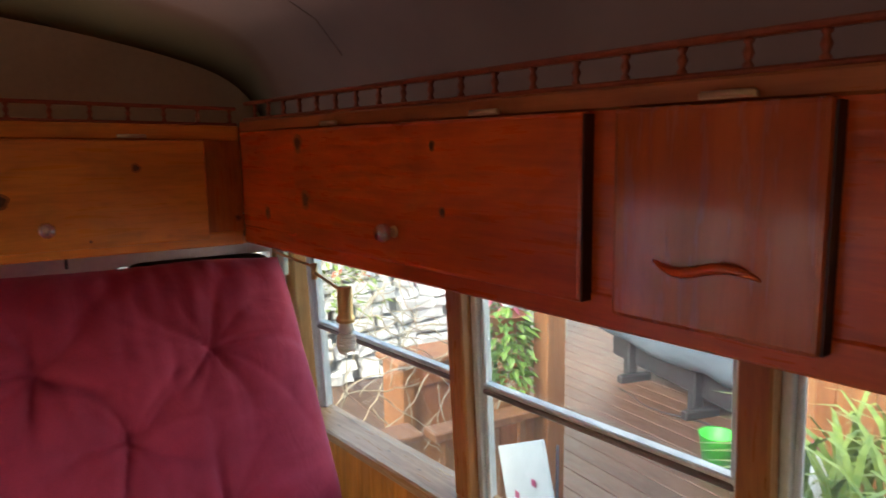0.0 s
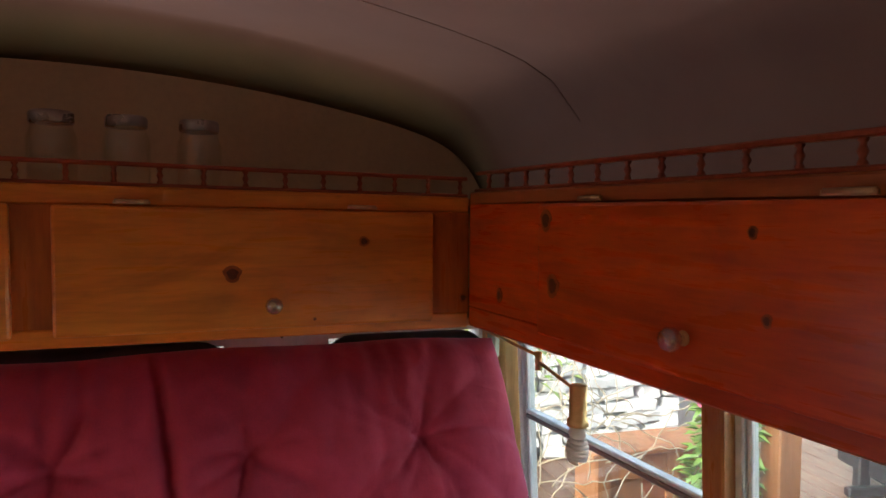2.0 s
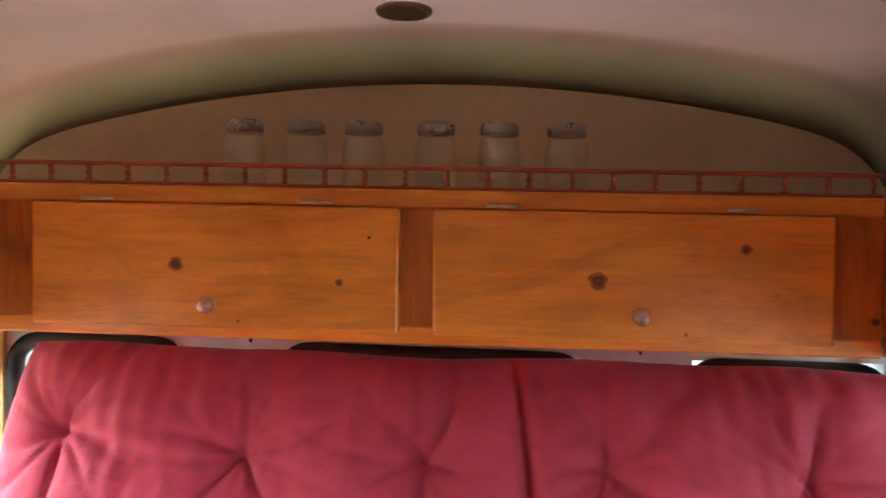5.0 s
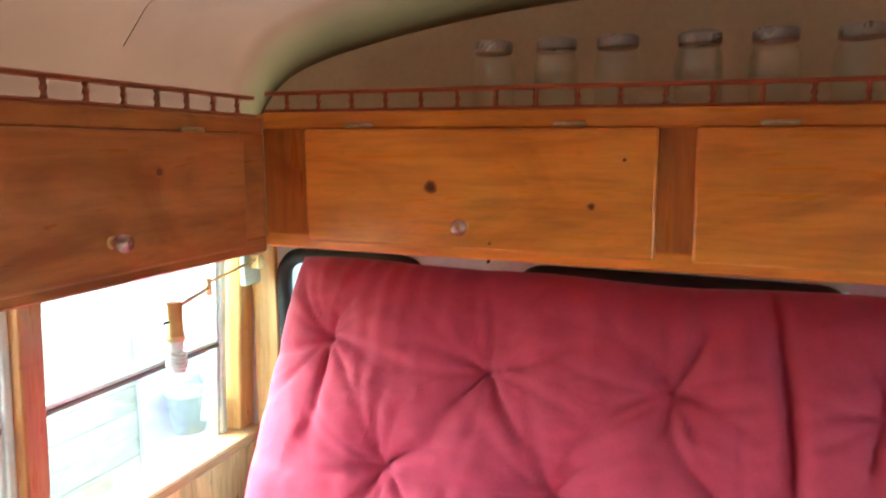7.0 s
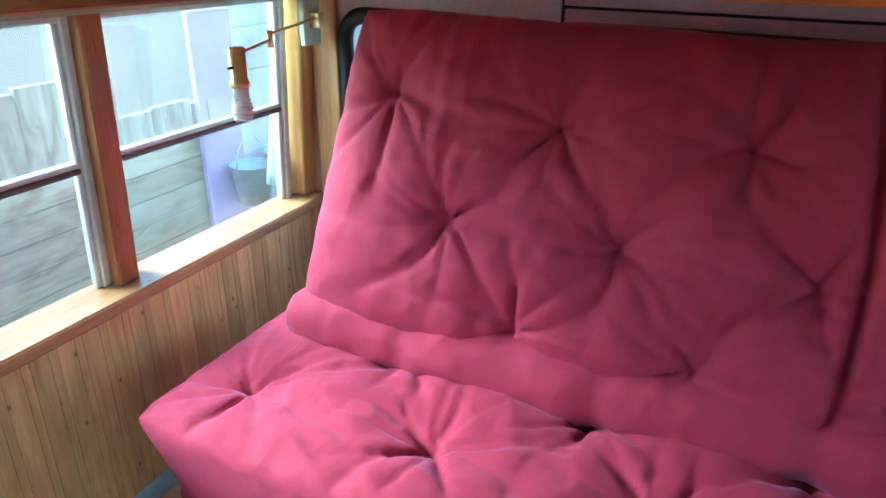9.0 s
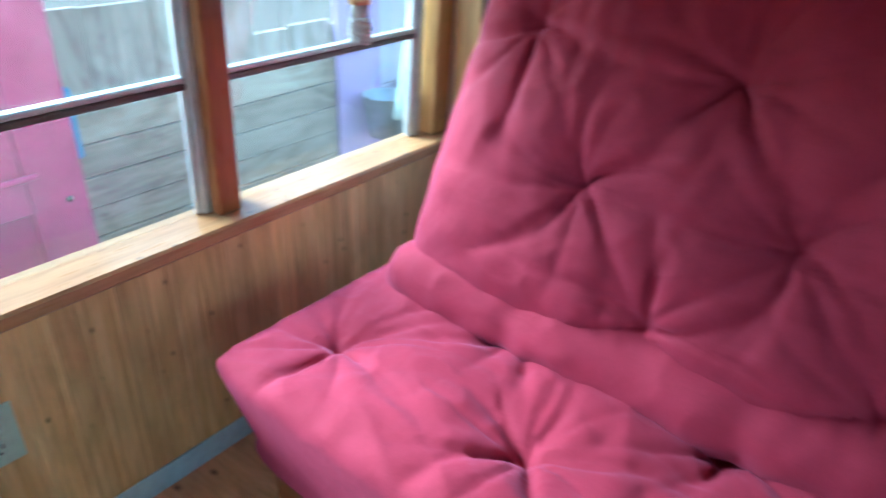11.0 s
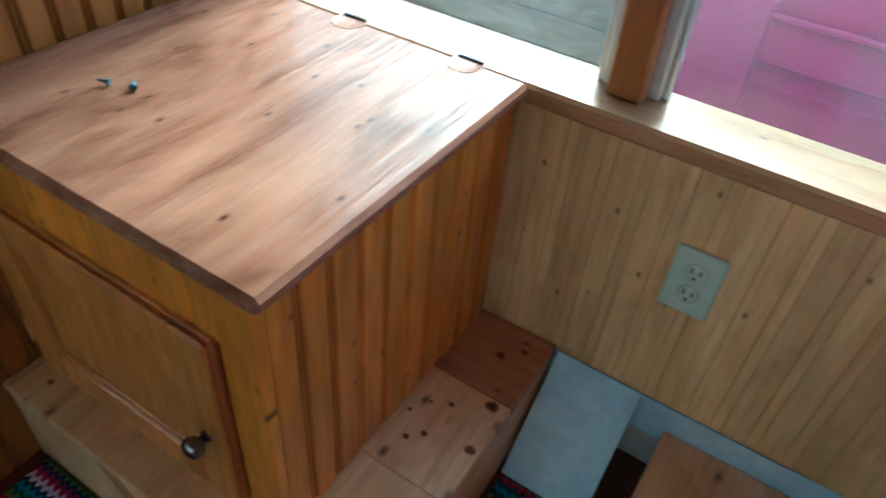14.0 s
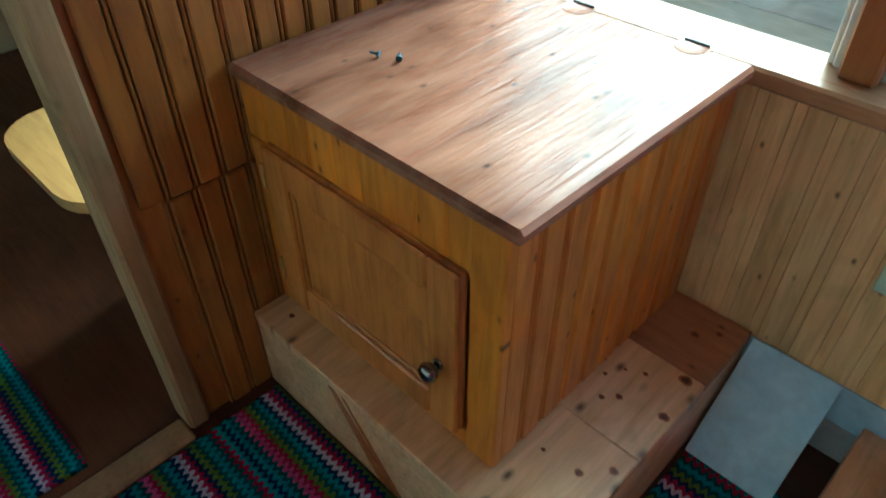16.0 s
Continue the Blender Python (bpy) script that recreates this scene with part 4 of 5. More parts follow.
part_wall = boxsolid("partition_wall", (-0.02, -1.545, 0), (0.722, -1.512, 1.8), BEAD, "honey beadboard partition wall beside the doorway")
part_wall["category"] = "wall"
bm = bmesh.new()
bx(bm, (0.0022, 0, 0.487), (0.0388, 0.011, 1.8), 0.003)
pieces("board", bm, BEAD, part_wall, [(0.005 + 0.0475 * i, -1.512, 0) for i in range(15)])
bm = bmesh.new()
bx(bm, (0.0414, 0, 0.487), (0.0464, 0.0095, 1.8), 0.0022)
pieces("bead", bm, BEAD, part_wall, [(0.005 + 0.0475 * i, -1.512, 0) for i in range(14)])
bm2 = bmesh.new()
bx(bm2, (0.0022, 0, 0.0), (0.0388, 0.0125, 0.485), 0.003)
pieces("lower_board", bm2, BEAD, part_wall, [(0.012 + 0.0475 * i, -1.512, 0) for i in range(14)])
bm2 = bmesh.new()
bx(bm2, (0.0414, 0, 0.0), (0.0466, 0.0105, 0.485), 0.0022)
pieces("lower_bead", bm2, BEAD, part_wall, [(0.012 + 0.0475 * i, -1.512, 0) for i in range(14)])
boxsolid("door_jamb", (0.7225, -1.565, 0), (0.762, -1.498, 1.8), TRIM, "pale wooden trim at the end of the partition", "structure", 0.006, "trim")
boxsolid("threshold", (0.765, -1.535, 0), (1.45, -1.475, 0.016), TRIM, "pale wooden threshold strip on the floor", "structure", 0.005, "threshold")

# sloping white sheet and low box beside it
bm = bmesh.new()
bx(bm, (0, -0.826, -0.004), (0.235, -0.672, 0.0), 0.001)
bmesh.ops.transform(bm, matrix=Matrix.Translation((0.006, 0, 0.186)) @ Euler((0, radians(47), 0)).to_matrix().to_4x4(), verts=bm.verts)
solid("metal_sheet", bm, BOARDM, "scuffed white metal sheet leaning on the wall", "metal sheet")
low = thing("low_box", "low brown wooden box under the futon", "box")
for a, b in ((0.005, 0.26), (0.262, 0.52)):
    boxpart("top_board", (a, -0.617, 0.112), (b, 0.3, 0.13), PLAT, low, 0.002)
boxpart("end_board", (0.005, -0.617, 0), (0.52, -0.6, 0.111), PLAT, low, 0.002)
boxpart("front_board", (0.5, -0.599, 0), (0.519, 0.3, 0.111), PLAT, low, 0.002)


# rugs
def rug(name, x0, x1, y0, y1, label):
    bm = bmesh.new()
    nx, ny = int((x1 - x0) / 0.0045), int((y1 - y0) / 0.006)
    g = []
    for i in range(nx + 1):
        for_x = x0 + (x1 - x0) * i / nx
        col = []
        for j in range(ny + 1):
            y = y0 + (y1 - y0) * j / ny
            ex = 0.006 * noise.noise(Vector((for_x * 9, y * 9, 1)))
            z = 0.008 + 0.003 * abs(math.sin(for_x * 175)) + 0.0022 * math.sin(y * 420 + 2 * math.sin(for_x * 87)) + ex * 0.5
            col.append(bm.verts.new((for_x + ex * 0.3, y + ex, z)))
        g.append(col)
    for i in range(nx):
        for j in range(ny):
            bm.faces.new((g[i][j], g[i + 1][j], g[i + 1][j + 1], g[i][j + 1])).smooth = True
    rim = [g[i][0] for i in range(nx + 1)] + [g[nx][j] for j in range(1, ny + 1)] + [g[i][ny] for i in range(nx - 1, -1, -1)] + [g[0][j] for j in range(ny - 1, 0, -1)]
    low_rim = [bm.verts.new((v.co.x, v.co.y, 0.0005)) for v in rim]
    for i in range(len(rim)):
        k = (i + 1) % len(rim)
        bm.faces.new((rim[i], low_rim[i], low_rim[k], rim[k]))
    return solid(name, bm, RUG, label, "rug", "crocheted rugs")


rug("rug", 0.59, 1.5, -1.47, -0.2, "crocheted rug with teal, navy, red and pink stripes")
rug("rug", 0.13, 0.572, -0.826, -0.622, "crocheted striped rug end tucked between the boxes")
rug("rug", 0.93, 1.5, -2.7, -1.57, "crocheted striped rug beyond the doorway")

# stool with plywood seat beyond the doorway
stool = thing("plywood_bench", "rounded yellow plywood seat beyond the doorway", "bench", "", "", (0.54, -1.74, 0))
bm = bmesh.new()
pts = []
for cx, cy, s0 in ((0.14, 0.04, 0), (-0.35, 0.04, 90), (-0.35, -0.15, 180), (0.14, -0.15, 270)):
    pts += [(cx + 0.09 * math.cos(radians(s0 + k)), cy + 0.09 * math.sin(radians(s0 + k))) for k in range(0, 91, 15)]
vs = [bm.verts.new((x, y, 0.43)) for x, y in pts]
f = bm.faces.new(vs)
ext = bmesh.ops.extrude_face_region(bm, geom=[f])
bmesh.ops.translate(bm, verts=[v for v in ext["geom"] if isinstance(v, bmesh.types.BMVert)], vec=(0, 0, 0.022))
part("seat", bm, PLY, stool)
boxpart("base", (-0.4, -0.2, 0), (0.1, 0.1, 0.43), FLOORW, stool, 0.004, "dark brown base")

# ---- outlet ----
outlet = thing("wall_outlet", "ivory double socket plate on the pine boards", "outlet", "", "", (0, -0.67, 0.443))
boxpart("plate", (0.0, -0.036, -0.057), (0.006, 0.036, 0.057), IVORY, outlet, 0.003, "", 2)
for z in (-0.02, 0.02):
    bm = bmesh.new()
    lathe(bm, [(0.0165, 0.0), (0.016, 0.0015), (0.002, 0.0016)], Matrix.Translation((0.006, 0, z)) @ Euler((0, radians(90), 0)).to_matrix().to_4x4(), 16)
    s = part("socket", bm, IVORY, outlet)
    for y in (-0.006, 0.006):
        boxpart("slot", (0.007, y - 0.0012, z - 0.001), (0.0081, y + 0.0012, z + 0.008), SLOT, s)
    boxpart("slot", (0.007, -0.002, z - 0.011), (0.0081, 0.002, z - 0.007), SLOT, s)


# ---- swing-arm lamps ----
def swing_lamp(base, knee, tip, s):
    l = thing("swing_arm_lamp", "brass swing-arm wall lamp with a bare spiral bulb", "wall lamp", "swing-arm lamps")
    b, k, t = Vector(base), Vector(knee), Vector(tip)
    bm = bmesh.new()
    bx(bm, (b.x - 0.008, b.y - 0.035, b.z - 0.055), (b.x + 0.008, b.y + 0.035, b.z + 0.055), 0.003)
    part("backplate", bm, IVORY, l, "pale square backplate")
    bm = bmesh.new()
    bx(bm, (b.x + s * 0.008 - 0.008, b.y - 0.012, b.z - 0.012), (b.x + s * 0.008 + 0.02 * s + 0.008, b.y + 0.012, b.z + 0.025), 0.002)
    part("bracket", bm, BRASS, l)
    bm = bmesh.new()
    tube(bm, [b + Vector((s * 0.02, 0, 0.012)), k + Vector((0, 0, 0.012))], 0.0035, 8)
    part("arm", bm, BRASS, l)
    bm = bmesh.new()
    tube(bm, [k, t], 0.0035, 8)
    part("arm", bm, BRASS, l)
    bm = bmesh.new()
    lathe(bm, [(0.007, -0.016), (0.007, 0.02)], Matrix.Translation(k), 10)
    part("joint", bm, BRASS, l)
    bm = bmesh.new()
    lathe(bm, [(0.012, -0.062), (0.0195, -0.061), (0.0195, -0.05), (0.016, -0.047), (0.016, 0.012), (0.0145, 0.0135), (0.004, 0.014)], Matrix.Translation(t), 16)
    sock = part("lamp_holder", bm, BRASS, l, "brass bulb holder")
    bm = bmesh.new()
    tube(bm, [t + Vector((0.0, -s * 0.012, -0.022)), t + Vector((0.0, -s * 0.028, -0.022))], 0.003, 6)
    part("switch", bm, BLACKM, sock, "black turn switch")
    bm = bmesh.new()
    lathe(bm, [(0.012, -0.062), (0.0155, -0.064), (0.0155, -0.08), (0.012, -0.083), (0.004, -0.084)], Matrix.Translation(t), 14)
    for turn in (0, math.pi):
        tube(bm, [t + Vector(((0.0135 + 0.004 * math.sin(math.pi * k / 40)) * math.cos(turn + k * 0.42), (0.0135 + 0.004 * math.sin(math.pi * k / 40)) * math.sin(turn + k * 0.42), -0.086 - 0.001 * k)) for k in range(41)], 0.0042, 6)
    part("bulb", bm, WHITEP, l, "white spiral fluorescent bulb")


swing_lamp((0.045, 0.44, 1.135), (0.13, 0.17, 1.125), (0.2, -0.02, 1.122), 1)
swing_lamp((W - 0.045, 0.44, 1.13), (1.998, 0.02, 1.15), (1.985, -0.135, 1.127), -1)

# ceiling lamp
bm = bmesh.new()
lathe(bm, [(0.045, -0.009), (0.056, -0.006), (0.058, 0.0), (0.01, 0.002)], Matrix.Translation((1.06, 0.33, ceil_z(1.06))), 24)
solid("ceiling_lamp", bm, GREYL, "small round grey ceiling lamp, switched off", "ceiling lamp")

# ---- outside ----
GZ, D = -0.9, -0.25
bm = bmesh.new()
bx(bm, (-300, -300, GZ - 0.2), (300, 300, GZ))
solid("ground", bm, SOIL, "bare earth round the bus", "ground", "", "structure")
# grey board fence close along the left side
fence = thing("board_fence", "weathered grey board fence close beside the bus", "fence")
FX = -0.62
for i in range(13):
    z0 = 0.727 - 0.082 * (i + 1)
    bm = bmesh.new()
    bx(bm, (FX - 0.025 + 0.003 * (i % 2), -4.2, z0 + 0.0015), (FX + 0.004 * ((i * 7) % 3), 2.6, z0 + 0.0805), 0.002)
    part("board", bm, GREYW, fence)
boxpart("footing", (FX - 0.06, -4.2, GZ), (FX - 0.026, 2.6, 0.7), STONE, fence, 0.004, "grey rendered backing")
yy, i = -4.2, 0
while yy < 2.6:
    wd = 0.13 + 0.05 * ((i * 37) % 10) / 10
    tp = 0.965 if yy < 0.28 else 0.835
    boxpart("upright_board", (FX - 0.03 + 0.004 * (i % 3), yy + 0.002, 0.729), (FX - 0.008 + 0.004 * (i % 3), min(2.6, yy + wd - 0.002), tp + 0.008 * math.sin(i * 2.3)), GREYU, fence, 0.002)
    yy, i = yy + wd, i + 1
pd = thing("pink_door", "worn magenta panelled door leaning outside on the fence", "door", "", "", (FX + 0.06, 0, 0))
PY0, PY1 = -0.885, -0.212


def pbox(name, lo, hi, bev=0.004):
    return boxpart(name, lo, hi, PINKP, pd, bev)


pbox("leaf", (-0.02, PY0 + 0.01, GZ), (0.0, PY1 - 0.01, 1.0), 0)
for a, b in ((PY0, PY0 + 0.128), (PY1 - 0.128, PY1)):
    pbox("stile", (-0.022, a, GZ), (0.02, b, 1.02))
for z, h in ((GZ, 0.2), (-0.1, 0.12), (0.545, 0.085), (0.79, 0.08), (0.94, 0.08)):
    pbox("rail", (-0.021, PY0 + 0.128, z), (0.019, PY1 - 0.128, z + h))
pbox("ledge", (0.0195, PY0 + 0.128, 0.63), (0.034, PY1 - 0.1, 0.643), 0.003)
bm = bmesh.new()
lathe(bm, [(0.008, 0), (0.008, 0.004), (0.002, 0.005)], Matrix.Translation((0.02, PY1 - 0.045, 0.56)) @ Euler((0, radians(90), 0)).to_matrix().to_4x4(), 12)
part("lock_ring", bm, STEEL, pd, "small metal lock ring")
bm = bmesh.new()
bx(bm, (FX + 0.012, PY1 + 0.006, 0.63), (FX + 0.04, PY1 + 0.03, 0.8), 0.004)
solid("blue_strip", bm, TAPE, "bright blue strip fixed on the grey fence", "strip")
bm = bmesh.new()
bx(bm, (FX + 0.012, 0.665, GZ), (FX + 0.035, 0.86, 1.12), 0.004)
bx(bm, (FX + 0.036, 0.70, 0.76), (FX + 0.042, 0.75, 0.84), 0.002)
solid("lavender_board", bm, LILAC, "lavender painted plank standing against the fence", "plank")
lil = thing("lavender_shed", "pale lavender boarded shed side behind the fence end", "shed", "", "", (0, 0, GZ))
for i in range(14):
    boxpart("board", (FX + 0.006, 0.863, 0.001 + 0.15 * i), (FX + 0.028, 2.6, 0.149 + 0.15 * i), LILAC2, lil, 0.003)


def bucket(x, y, z, r, h):
    b = thing("metal_bucket", "galvanised bucket hanging on the lavender boards", "bucket", "hanging buckets", "", (x, y, z))
    bm = bmesh.new()
    lathe(bm, [(r * 0.7, 0), (r, h), (r + 0.004, h + 0.003), (r - 0.002, h + 0.002), (r * 0.68, 0.004), (0.005, 0.003)], Matrix(), 24)
    part("body", bm, ZINC, b)
    bm = bmesh.new()
    tube(bm, [(0, r * math.cos(radians(a)), h + 1.3 * r * math.sin(radians(a))) for a in range(0, 181, 15)], 0.0025, 6)
    part("bail", bm, ZINC, b, "bent wire bail")


bucket(-0.506, 0.80, 0.455, 0.078, 0.14)
bucket(-0.518, 0.985, 0.47, 0.07, 0.13)
bm = bmesh.new()
tube(bm, [(-0.112, 0.43 + 0.075 * math.sin(k * 0.15), SILL + 0.03 + 0.045 * k) for k in range(12)], 0.021, 10)
solid("rubber_seal", bm, PALE, "pale loose window seal hanging by the glass", "seal")
# unseen tall wall, added to block sky light from the right
bm = bmesh.new()
bx(bm, (8.2, -9, GZ), (8.5, 12, 4.6))
bx(bm, (8.0, -9, 4.6), (8.5, 12, 4.75))
solid("house_wall", bm, PALEW, "plain unseen wall added beyond the deck to block the sky", "house")
# right side: deck with its things
before_deck = set(bpy.data.objects)
deck = thing("deck", "wet reddish-brown wooden deck beside the bus", "deck", "", "structure", (0, 0, D))
bm = bmesh.new()
bx(bm, (0.001, -3.5, -0.03), (0.136, 7.0, 0.0), 0.003)
pieces("deck_board", bm, DECK, deck, [(2.36 + 0.14 * i, 0, 0) for i in range(40)])
boxpart("joist", (2.36, -3.5, GZ - D), (7.95, 7.0, -0.031), SOIL, deck, 0, "dark underside")
rail = thing("deck_railing", "cedar deck railing with square newel posts", "railing", "", "", (0, 0, D))


def rbox(name, lo, hi, bev=0.005):
    boxpart(name, (lo[0], lo[1], lo[2] - D), (hi[0], hi[1], hi[2] - D), CEDAR, rail, bev)


rbox("post", (3.07, 0.64, D), (3.16, 0.73, 1.9))
rbox("newel", (2.47, 0.74, D), (2.57, 0.84, 0.40))
rbox("cap", (2.455, 0.725, 0.4005), (2.585, 0.855, 0.425))
rbox("handrail", (2.587, 0.655, 0.41), (3.068, 0.745, 0.445))
for x in (2.64, 2.76, 2.88, 3.0):
    rbox("baluster", (x, 0.68, D), (x + 0.04, 0.72, 0.409), 0.003)
cabt = thing("wooden_cupboard", "orange cedar cupboard standing on the deck", "cupboard", "", "", (2.78, 1.31, D))
boxpart("body", (0.01, 0.012, 0), (0.72, 0.2, 0.72), CEDAR, cabt, 0.004)
boxpart("top", (-0.02, -0.02, 0.721), (0.75, 0.22, 0.745), CEDAR, cabt, 0.005)
for a, b, c, d in ((0.01, 0.07, 0, 0.72), (0.33, 0.39, 0, 0.72), (0.65, 0.72, 0, 0.72), (0.071, 0.329, 0.62, 0.72), (0.071, 0.329, 0, 0.08), (0.391, 0.649, 0.62, 0.72), (0.391, 0.649, 0, 0.08)):
    boxpart("frame_member", (a, -0.006, c), (b, 0.0115, d), CEDAR, cabt, 0.003)
# stone wall with dry vines behind
wall = thing("stone_wall", "pale dry-stone garden wall behind the deck", "stone wall", "", "", (2.2, 3.2, D))
rng = random.Random(4)
boxpart("core", (0, 0.06, 0), (3.2, 0.25, 2.0), STONE, wall)
shapes = []
for k in range(6):
    bm = bmesh.new()
    bx(bm, (0, 0, 0), (0.155, 0.1, 0.09), 0.016)
    for v in bm.verts:
        v.co += Vector((rng.uniform(-1, 1), rng.uniform(-1, 1), rng.uniform(-1, 1))) * 0.012
    bmesh.ops.recalc_face_normals(bm, faces=bm.faces)
    me = bpy.data.meshes.new("stone")
    bm.to_mesh(me)
    bm.free()
    me.materials.append(STONEL)
    shapes.append(me)
for r in range(21):
    for c in range(14):
        ob = new("stone", shapes[rng.randrange(6)])
        ob.parent = wall
        ob.location = (0.16 * c + rng.uniform(-0.03, 0.03) + 0.05, -0.035 + rng.uniform(-0.015, 0.015), 0.094 * r)
        ob.scale = (rng.uniform(0.75, 1.25), 1, rng.uniform(0.85, 1.15))
        ob.rotation_euler = (0, rng.uniform(-0.14, 0.14), rng.uniform(-0.1, 0.1))
bm = bmesh.new()
for k in range(60):
    p = Vector((rng.uniform(2.3, 3.6), rng.uniform(2.2, 3.1), rng.uniform(D + 0.2, 1.2)))
    a = rng.uniform(0, 6.28)
    pts = []
    for s in range(9):
        a += rng.uniform(-0.6, 0.6)
        p = p + Vector((0.055 * math.cos(a), rng.uniform(-0.02, 0.02), 0.055 * math.sin(a)))
        pts.append(p.copy())
    tube(bm, pts, 0.004, 5)
for k in range(46):
    p = Vector((rng.uniform(2.36, 3.05), rng.uniform(0.95, 1.22), rng.uniform(D, 0.75)))
    a = rng.uniform(0.4, 2.7)
    pts = []
    for s in range(11):
        a += rng.uniform(-0.55, 0.55)
        p = p + Vector((0.04 * math.cos(a), rng.uniform(-0.012, 0.012), 0.04 * math.sin(a)))
        pts.append(p.copy())
    tube(bm, pts, 0.0026, 5)
tagged(solid("dry_vines", bm, STEMS, "tangle of dry pale vine stems before the stone wall", "vines"), kind="stuff")


def leaf(bm, p, d, length, width):
    """One bent pointed leaf."""
    d = d.normalized()
    side = d.cross(Vector((0, 0, 1)))
    side = side.normalized() * width if side.length > 1e-3 else Vector((width, 0, 0))
    mid, tip = p + d * length * 0.5 + Vector((0, 0, 0.1 * length)), p + d * length - Vector((0, 0, 0.12 * length))
    v = [bm.verts.new(q) for q in (p, mid + side, tip, mid - side)]
    bm.faces.new((v[0], v[1], v[2]))
    bm.faces.new((v[0], v[2], v[3]))


def bush(name, label, at, size, n, mat, seed, long=0.05, wide=0.012, pot=None):
    rr = random.Random(seed)
    b = thing(name, label, "plant", "", "", at)
    bm = bmesh.new()
    for k in range(n):
        a, h = rr.uniform(0, 6.28), rr.random()
        rad = size[0] * (0.3 + 0.7 * rr.random()) * (1 - 0.35 * h)
        p = Vector((rad * math.cos(a), rad * math.sin(a), size[1] * (h - 0.5) + 0.04 * math.sin(5 * a)))
        leaf(bm, p, Vector((math.cos(a), math.sin(a), rr.uniform(-0.9, 0.5))), long * rr.uniform(0.6, 1.4), wide * rr.uniform(0.7, 1.3))
    part("foliage", bm, mat, b)
    bm = bmesh.new()
    for k in range(9):
        a = 0.7 * k
        tube(bm, [(0, 0, size[1] * 0.45), (0.5 * size[0] * math.cos(a), 0.5 * size[0] * math.sin(a), size[1] * 0.1), (0.85 * size[0] * math.cos(a), 0.85 * size[0] * math.sin(a), -size[1] * 0.35)], 0.003, 5)
    part("stems", bm, STEMS, b)
    if pot:
        bm = bmesh.new()
        lathe(bm, [(pot * 0.7, 0), (pot, pot * 1.1), (pot * 1.08, pot * 1.12), (pot * 0.9, pot * 1.1)], Matrix.Translation((0, 0, size[1] * 0.15)), 18)
        part("pot", bm, TERRA, b, "terracotta hanging pot")
    return b


bush("hanging_plant", "leafy green plant hanging from the cedar post", (2.99, 0.80, 0.66), (0.125, 0.32), 420, LEAF, 5, 0.055, 0.014, 0.08)
bush("hanging_plant", "small pink flowers above the hanging plant", (2.98, 0.86, 0.86), (0.10, 0.07), 220, BLOOM, 6, 0.03, 0.012)
bush("climbing_plant", "pale green climber before the stone wall", (2.95, 2.9, 0.75), (0.5, 0.8), 420, LEAF2, 15, 0.06, 0.018)
bush("climbing_plant", "reddish climber on the stone wall", (3.25, 2.95, 0.95), (0.18, 0.7), 130, TERRA, 16, 0.05, 0.016)
bm = bmesh.new()
bmesh.ops.create_icosphere(bm, subdivisions=2, radius=0.025, matrix=Matrix.Translation((2.96, 0.74, 0.855)))
for v in bm.verts:
    v.co.z += 0.004 * math.sin(90 * v.co.x)
solid("white_flower", bm, WHITEP, "round white bloom by the cedar post", "flower")
# covered frame
cov = thing("covered_bench", "slate grey vinyl cover over a black frame on the deck", "covered furniture", "", "", (4.4, -0.15, D))
cov.rotation_euler.z = radians(-12)
bm = bmesh.new()
bx(bm, (0, 0, 0.3), (1.05, 2.82, 0.95), 0.13, 4)
bmesh.ops.subdivide_edges(bm, edges=[e for e in bm.edges if e.calc_length() > 0.4], cuts=14, use_grid_fill=True)
for v in bm.verts:
    v.co.x += 0.12 * max(0, v.co.z - 0.4) + 0.015 * math.sin(9 * v.co.y)
    v.co.z += 0.015 * math.sin(5 * v.co.y + 1) + 0.01 * math.sin(17 * v.co.y + 6 * v.co.x)
for f in bm.faces:
    f.smooth = True
part("cover", bm, TARP, cov)
for y in (0.2, 0.95, 1.66, 2.38):
    boxpart("leg", (0.14, y, 0), (0.22, y + 0.07, 0.33), BLACKM, cov, 0.01)
    boxpart("foot", (0.04, y - 0.06, 0), (0.3, y - 0.001, 0.06), BLACKM, cov, 0.01)
boxpart("under_frame", (0.2, 0.1, 0.1), (0.95, 2.7, 0.32), BLACKM, cov, 0.02)
bm = bmesh.new()
tube(bm, [(4.8 + 0.05 * math.sin(k), 1.1 + 0.12 * k, D + 0.006) for k in range(9)], 0.006, 6)
solid("cable", bm, BLACKM, "thin dark cable lying on the deck", "cable")
bm = bmesh.new()
lathe(bm, [(0.07, 0), (0.095, 0.17), (0.1, 0.175), (0.09, 0.17), (0.065, 0.01), (0.01, 0.008)], Matrix.Translation((4.45, 0.93, D)), 20)
solid("plastic_pot", bm, LIME, "bright green plastic pot on the deck", "pot")
bm = bmesh.new()
bx(bm, (-0.006, -0.13, -0.16), (0.006, 0.13, 0.16), 0.003)
bmesh.ops.transform(bm, matrix=Matrix.Translation((2.8, 0.40, 0.29)) @ Euler((radians(-25), radians(6), 0)).to_matrix().to_4x4(), verts=bm.verts)
banner = thing("garden_flag", "small white printed garden flag outside the window", "flag")
part("cloth", bm, CANVAS, banner)
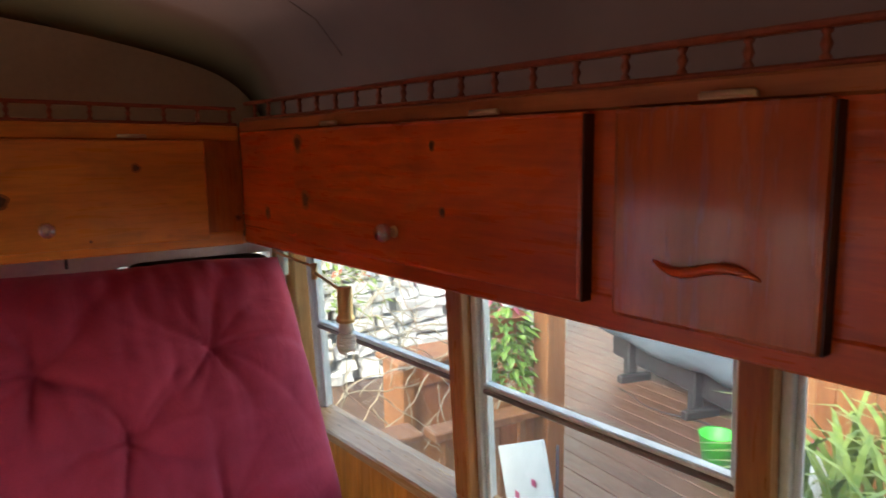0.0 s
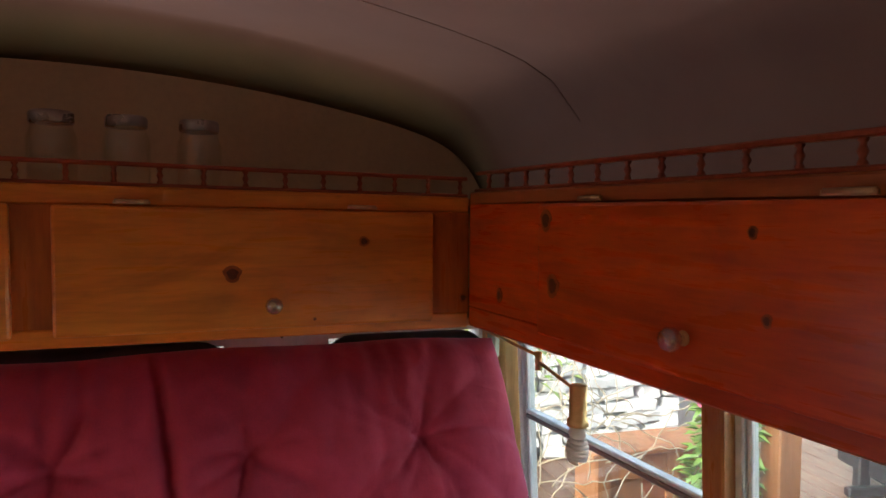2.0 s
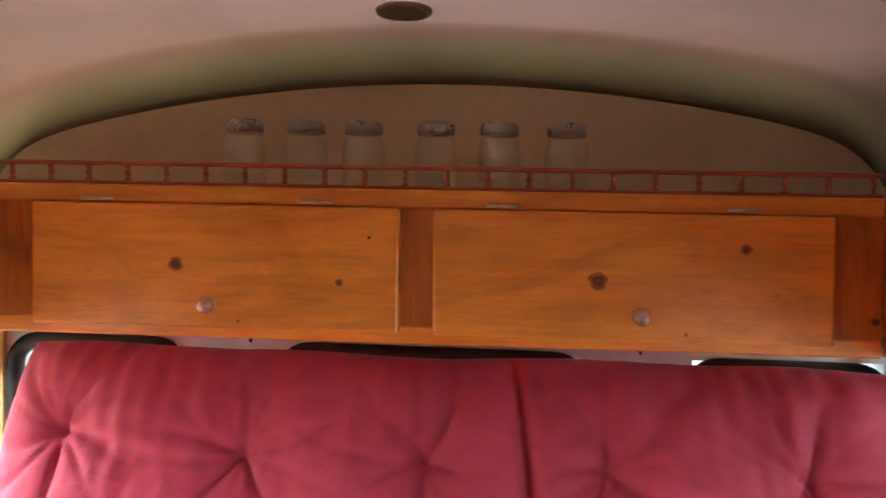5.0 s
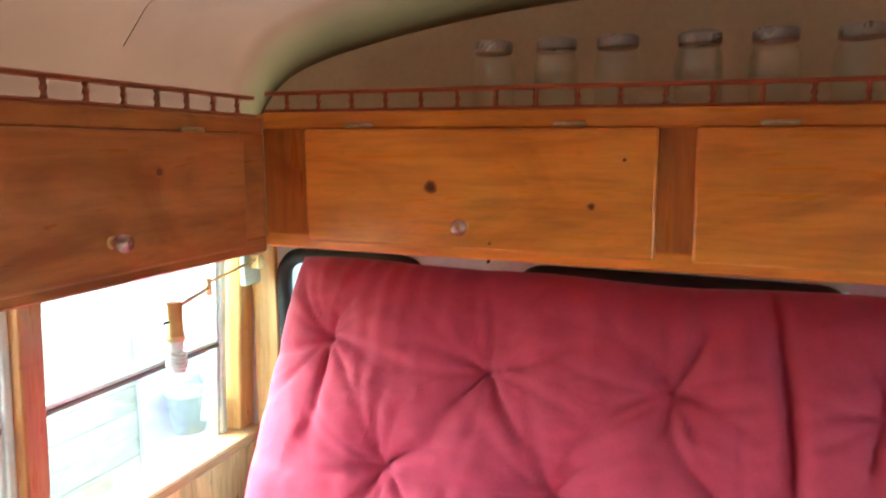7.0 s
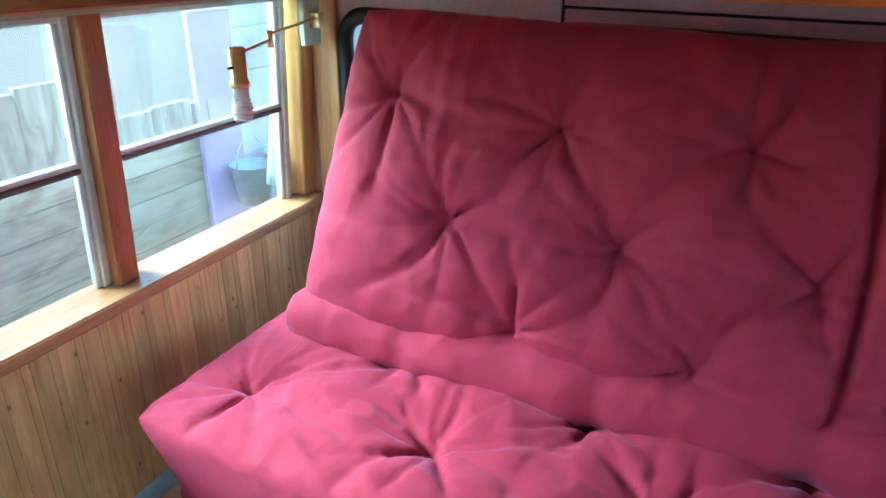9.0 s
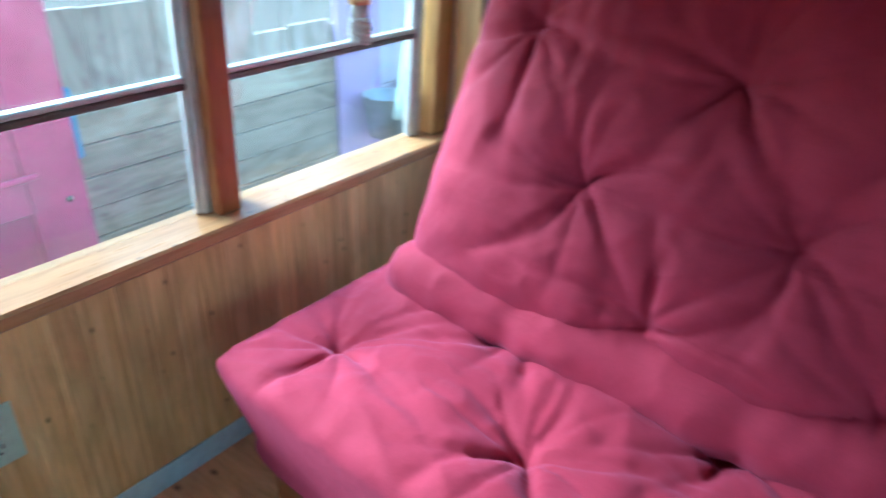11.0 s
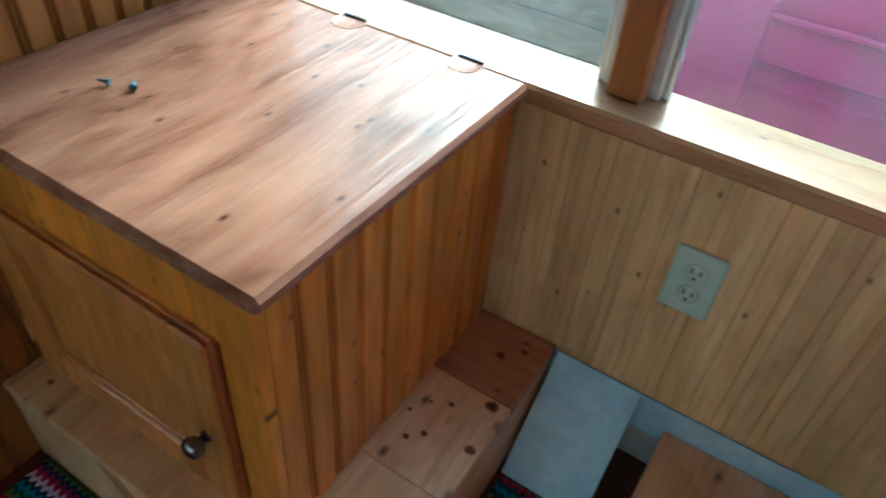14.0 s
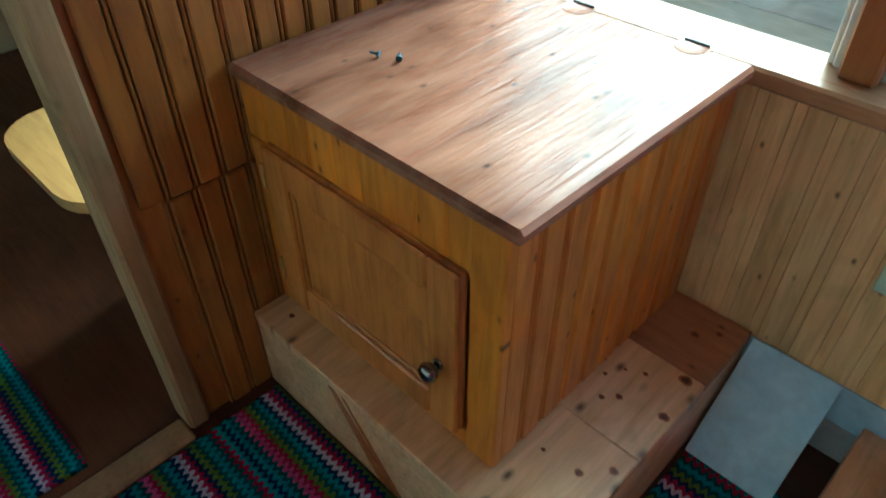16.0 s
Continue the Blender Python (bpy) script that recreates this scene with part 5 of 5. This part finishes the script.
for k, (dy, dz, m_) in enumerate(((-0.04, 0.05, BLOOM), (0.05, -0.03, BLOOM), (0.0, -0.08, LEAF), (-0.06, -0.06, BLOOM))):
    bm = bmesh.new()
    bx(bm, (2.788, 0.40 + dy - 0.012, 0.29 + dz - 0.012), (2.7925, 0.40 + dy + 0.012, 0.29 + dz + 0.012), 0.002)
    part("print", bm, m_, banner, "small printed spot")
bm = bmesh.new()
tube(bm, [(2.815, 0.27, D), (2.815, 0.27, 0.5)], 0.006, 6)
part("stake", bm, BLACKM, banner, "thin dark stake")
bush("potted_plant", "low purple-leaved plant on the deck", (2.95, 0.2, D + 0.12), (0.1, 0.2), 160, LILAC, 9, 0.04, 0.012)


# planter with strappy leaves and a cedar screen
planter = thing("planter", "dark planter full of yellow-green strappy leaves", "plant", "", "", (3.4, -0.32, D))
bm = bmesh.new()
bx(bm, (-0.25, -0.55, 0), (0.3, 0.2, 0.52), 0.03, 2)
part("tub", bm, POTM, planter, "dark grey tub")
bm = bmesh.new()
rr = random.Random(12)
for k in range(170):
    p = Vector((rr.uniform(-0.2, 0.25), rr.uniform(-0.5, 0.15), 0.52))
    a = rr.uniform(0, 6.28)
    ln, w = rr.uniform(0.35, 0.72), rr.uniform(0.009, 0.022)
    out = Vector((math.cos(a), math.sin(a), 0)) * rr.uniform(0.15, 0.6)
    prev = None
    sd = Vector((-math.sin(a), math.cos(a), 0))
    for s in range(6):
        t_ = s / 5
        c = p + out * ln * t_ * t_ + Vector((0, 0, ln * (t_ - 0.45 * t_ ** 3)))
        ww = w * (1 - t_ ** 2) + 0.001
        cur = (bm.verts.new(c - sd * ww), bm.verts.new(c + sd * ww))
        if prev:
            bm.faces.new((prev[0], prev[1], cur[1], cur[0]))
        prev = cur
part("leaves", bm, LEAF2, planter)
scr = thing("cedar_screen", "orange cedar board screen behind the planter", "screen", "", "", (4.1, -0.32, D))
for i in range(12):
    boxpart("board", (0, -1.2 + 0.15 * i, 0), (0.03, -1.052 + 0.15 * i, 0.95), CEDAR, scr, 0.004)
bt = thing("spray_bottle", "white spray bottle with a red top", "bottle", "", "", (3.55, -0.13, D))
bm = bmesh.new()
lathe(bm, [(0.035, 0), (0.037, 0.02), (0.037, 0.16), (0.015, 0.2), (0.012, 0.22)], Matrix.Translation((0, 0, 0.48)), 16)
part("body", bm, WHITEP, bt)
bm = bmesh.new()
lathe(bm, [(0.016, 0.7), (0.016, 0.735), (0.01, 0.74)], Matrix(), 12)
part("cap", bm, BLOOM, bt, "red cap")
boxpart("stand", (-0.05, -0.05, 0), (0.05, 0.05, 0.479), CEDAR, bt, 0.004, "cedar block under the bottle")
# deck group turned and scaled about the eye to fit the camera's view
VIEW_FIT = Matrix.Translation((1.256, -1.38, 1.405)) @ Matrix.Rotation(radians(-8.4), 4, "Z") @ Matrix.Scale(1.18, 4) @ Matrix.Translation((-1.46, 1.352, -1.421))
for ob in set(bpy.data.objects) - before_deck:
    if ob.parent is None:
        ob.matrix_basis = VIEW_FIT @ ob.matrix_basis
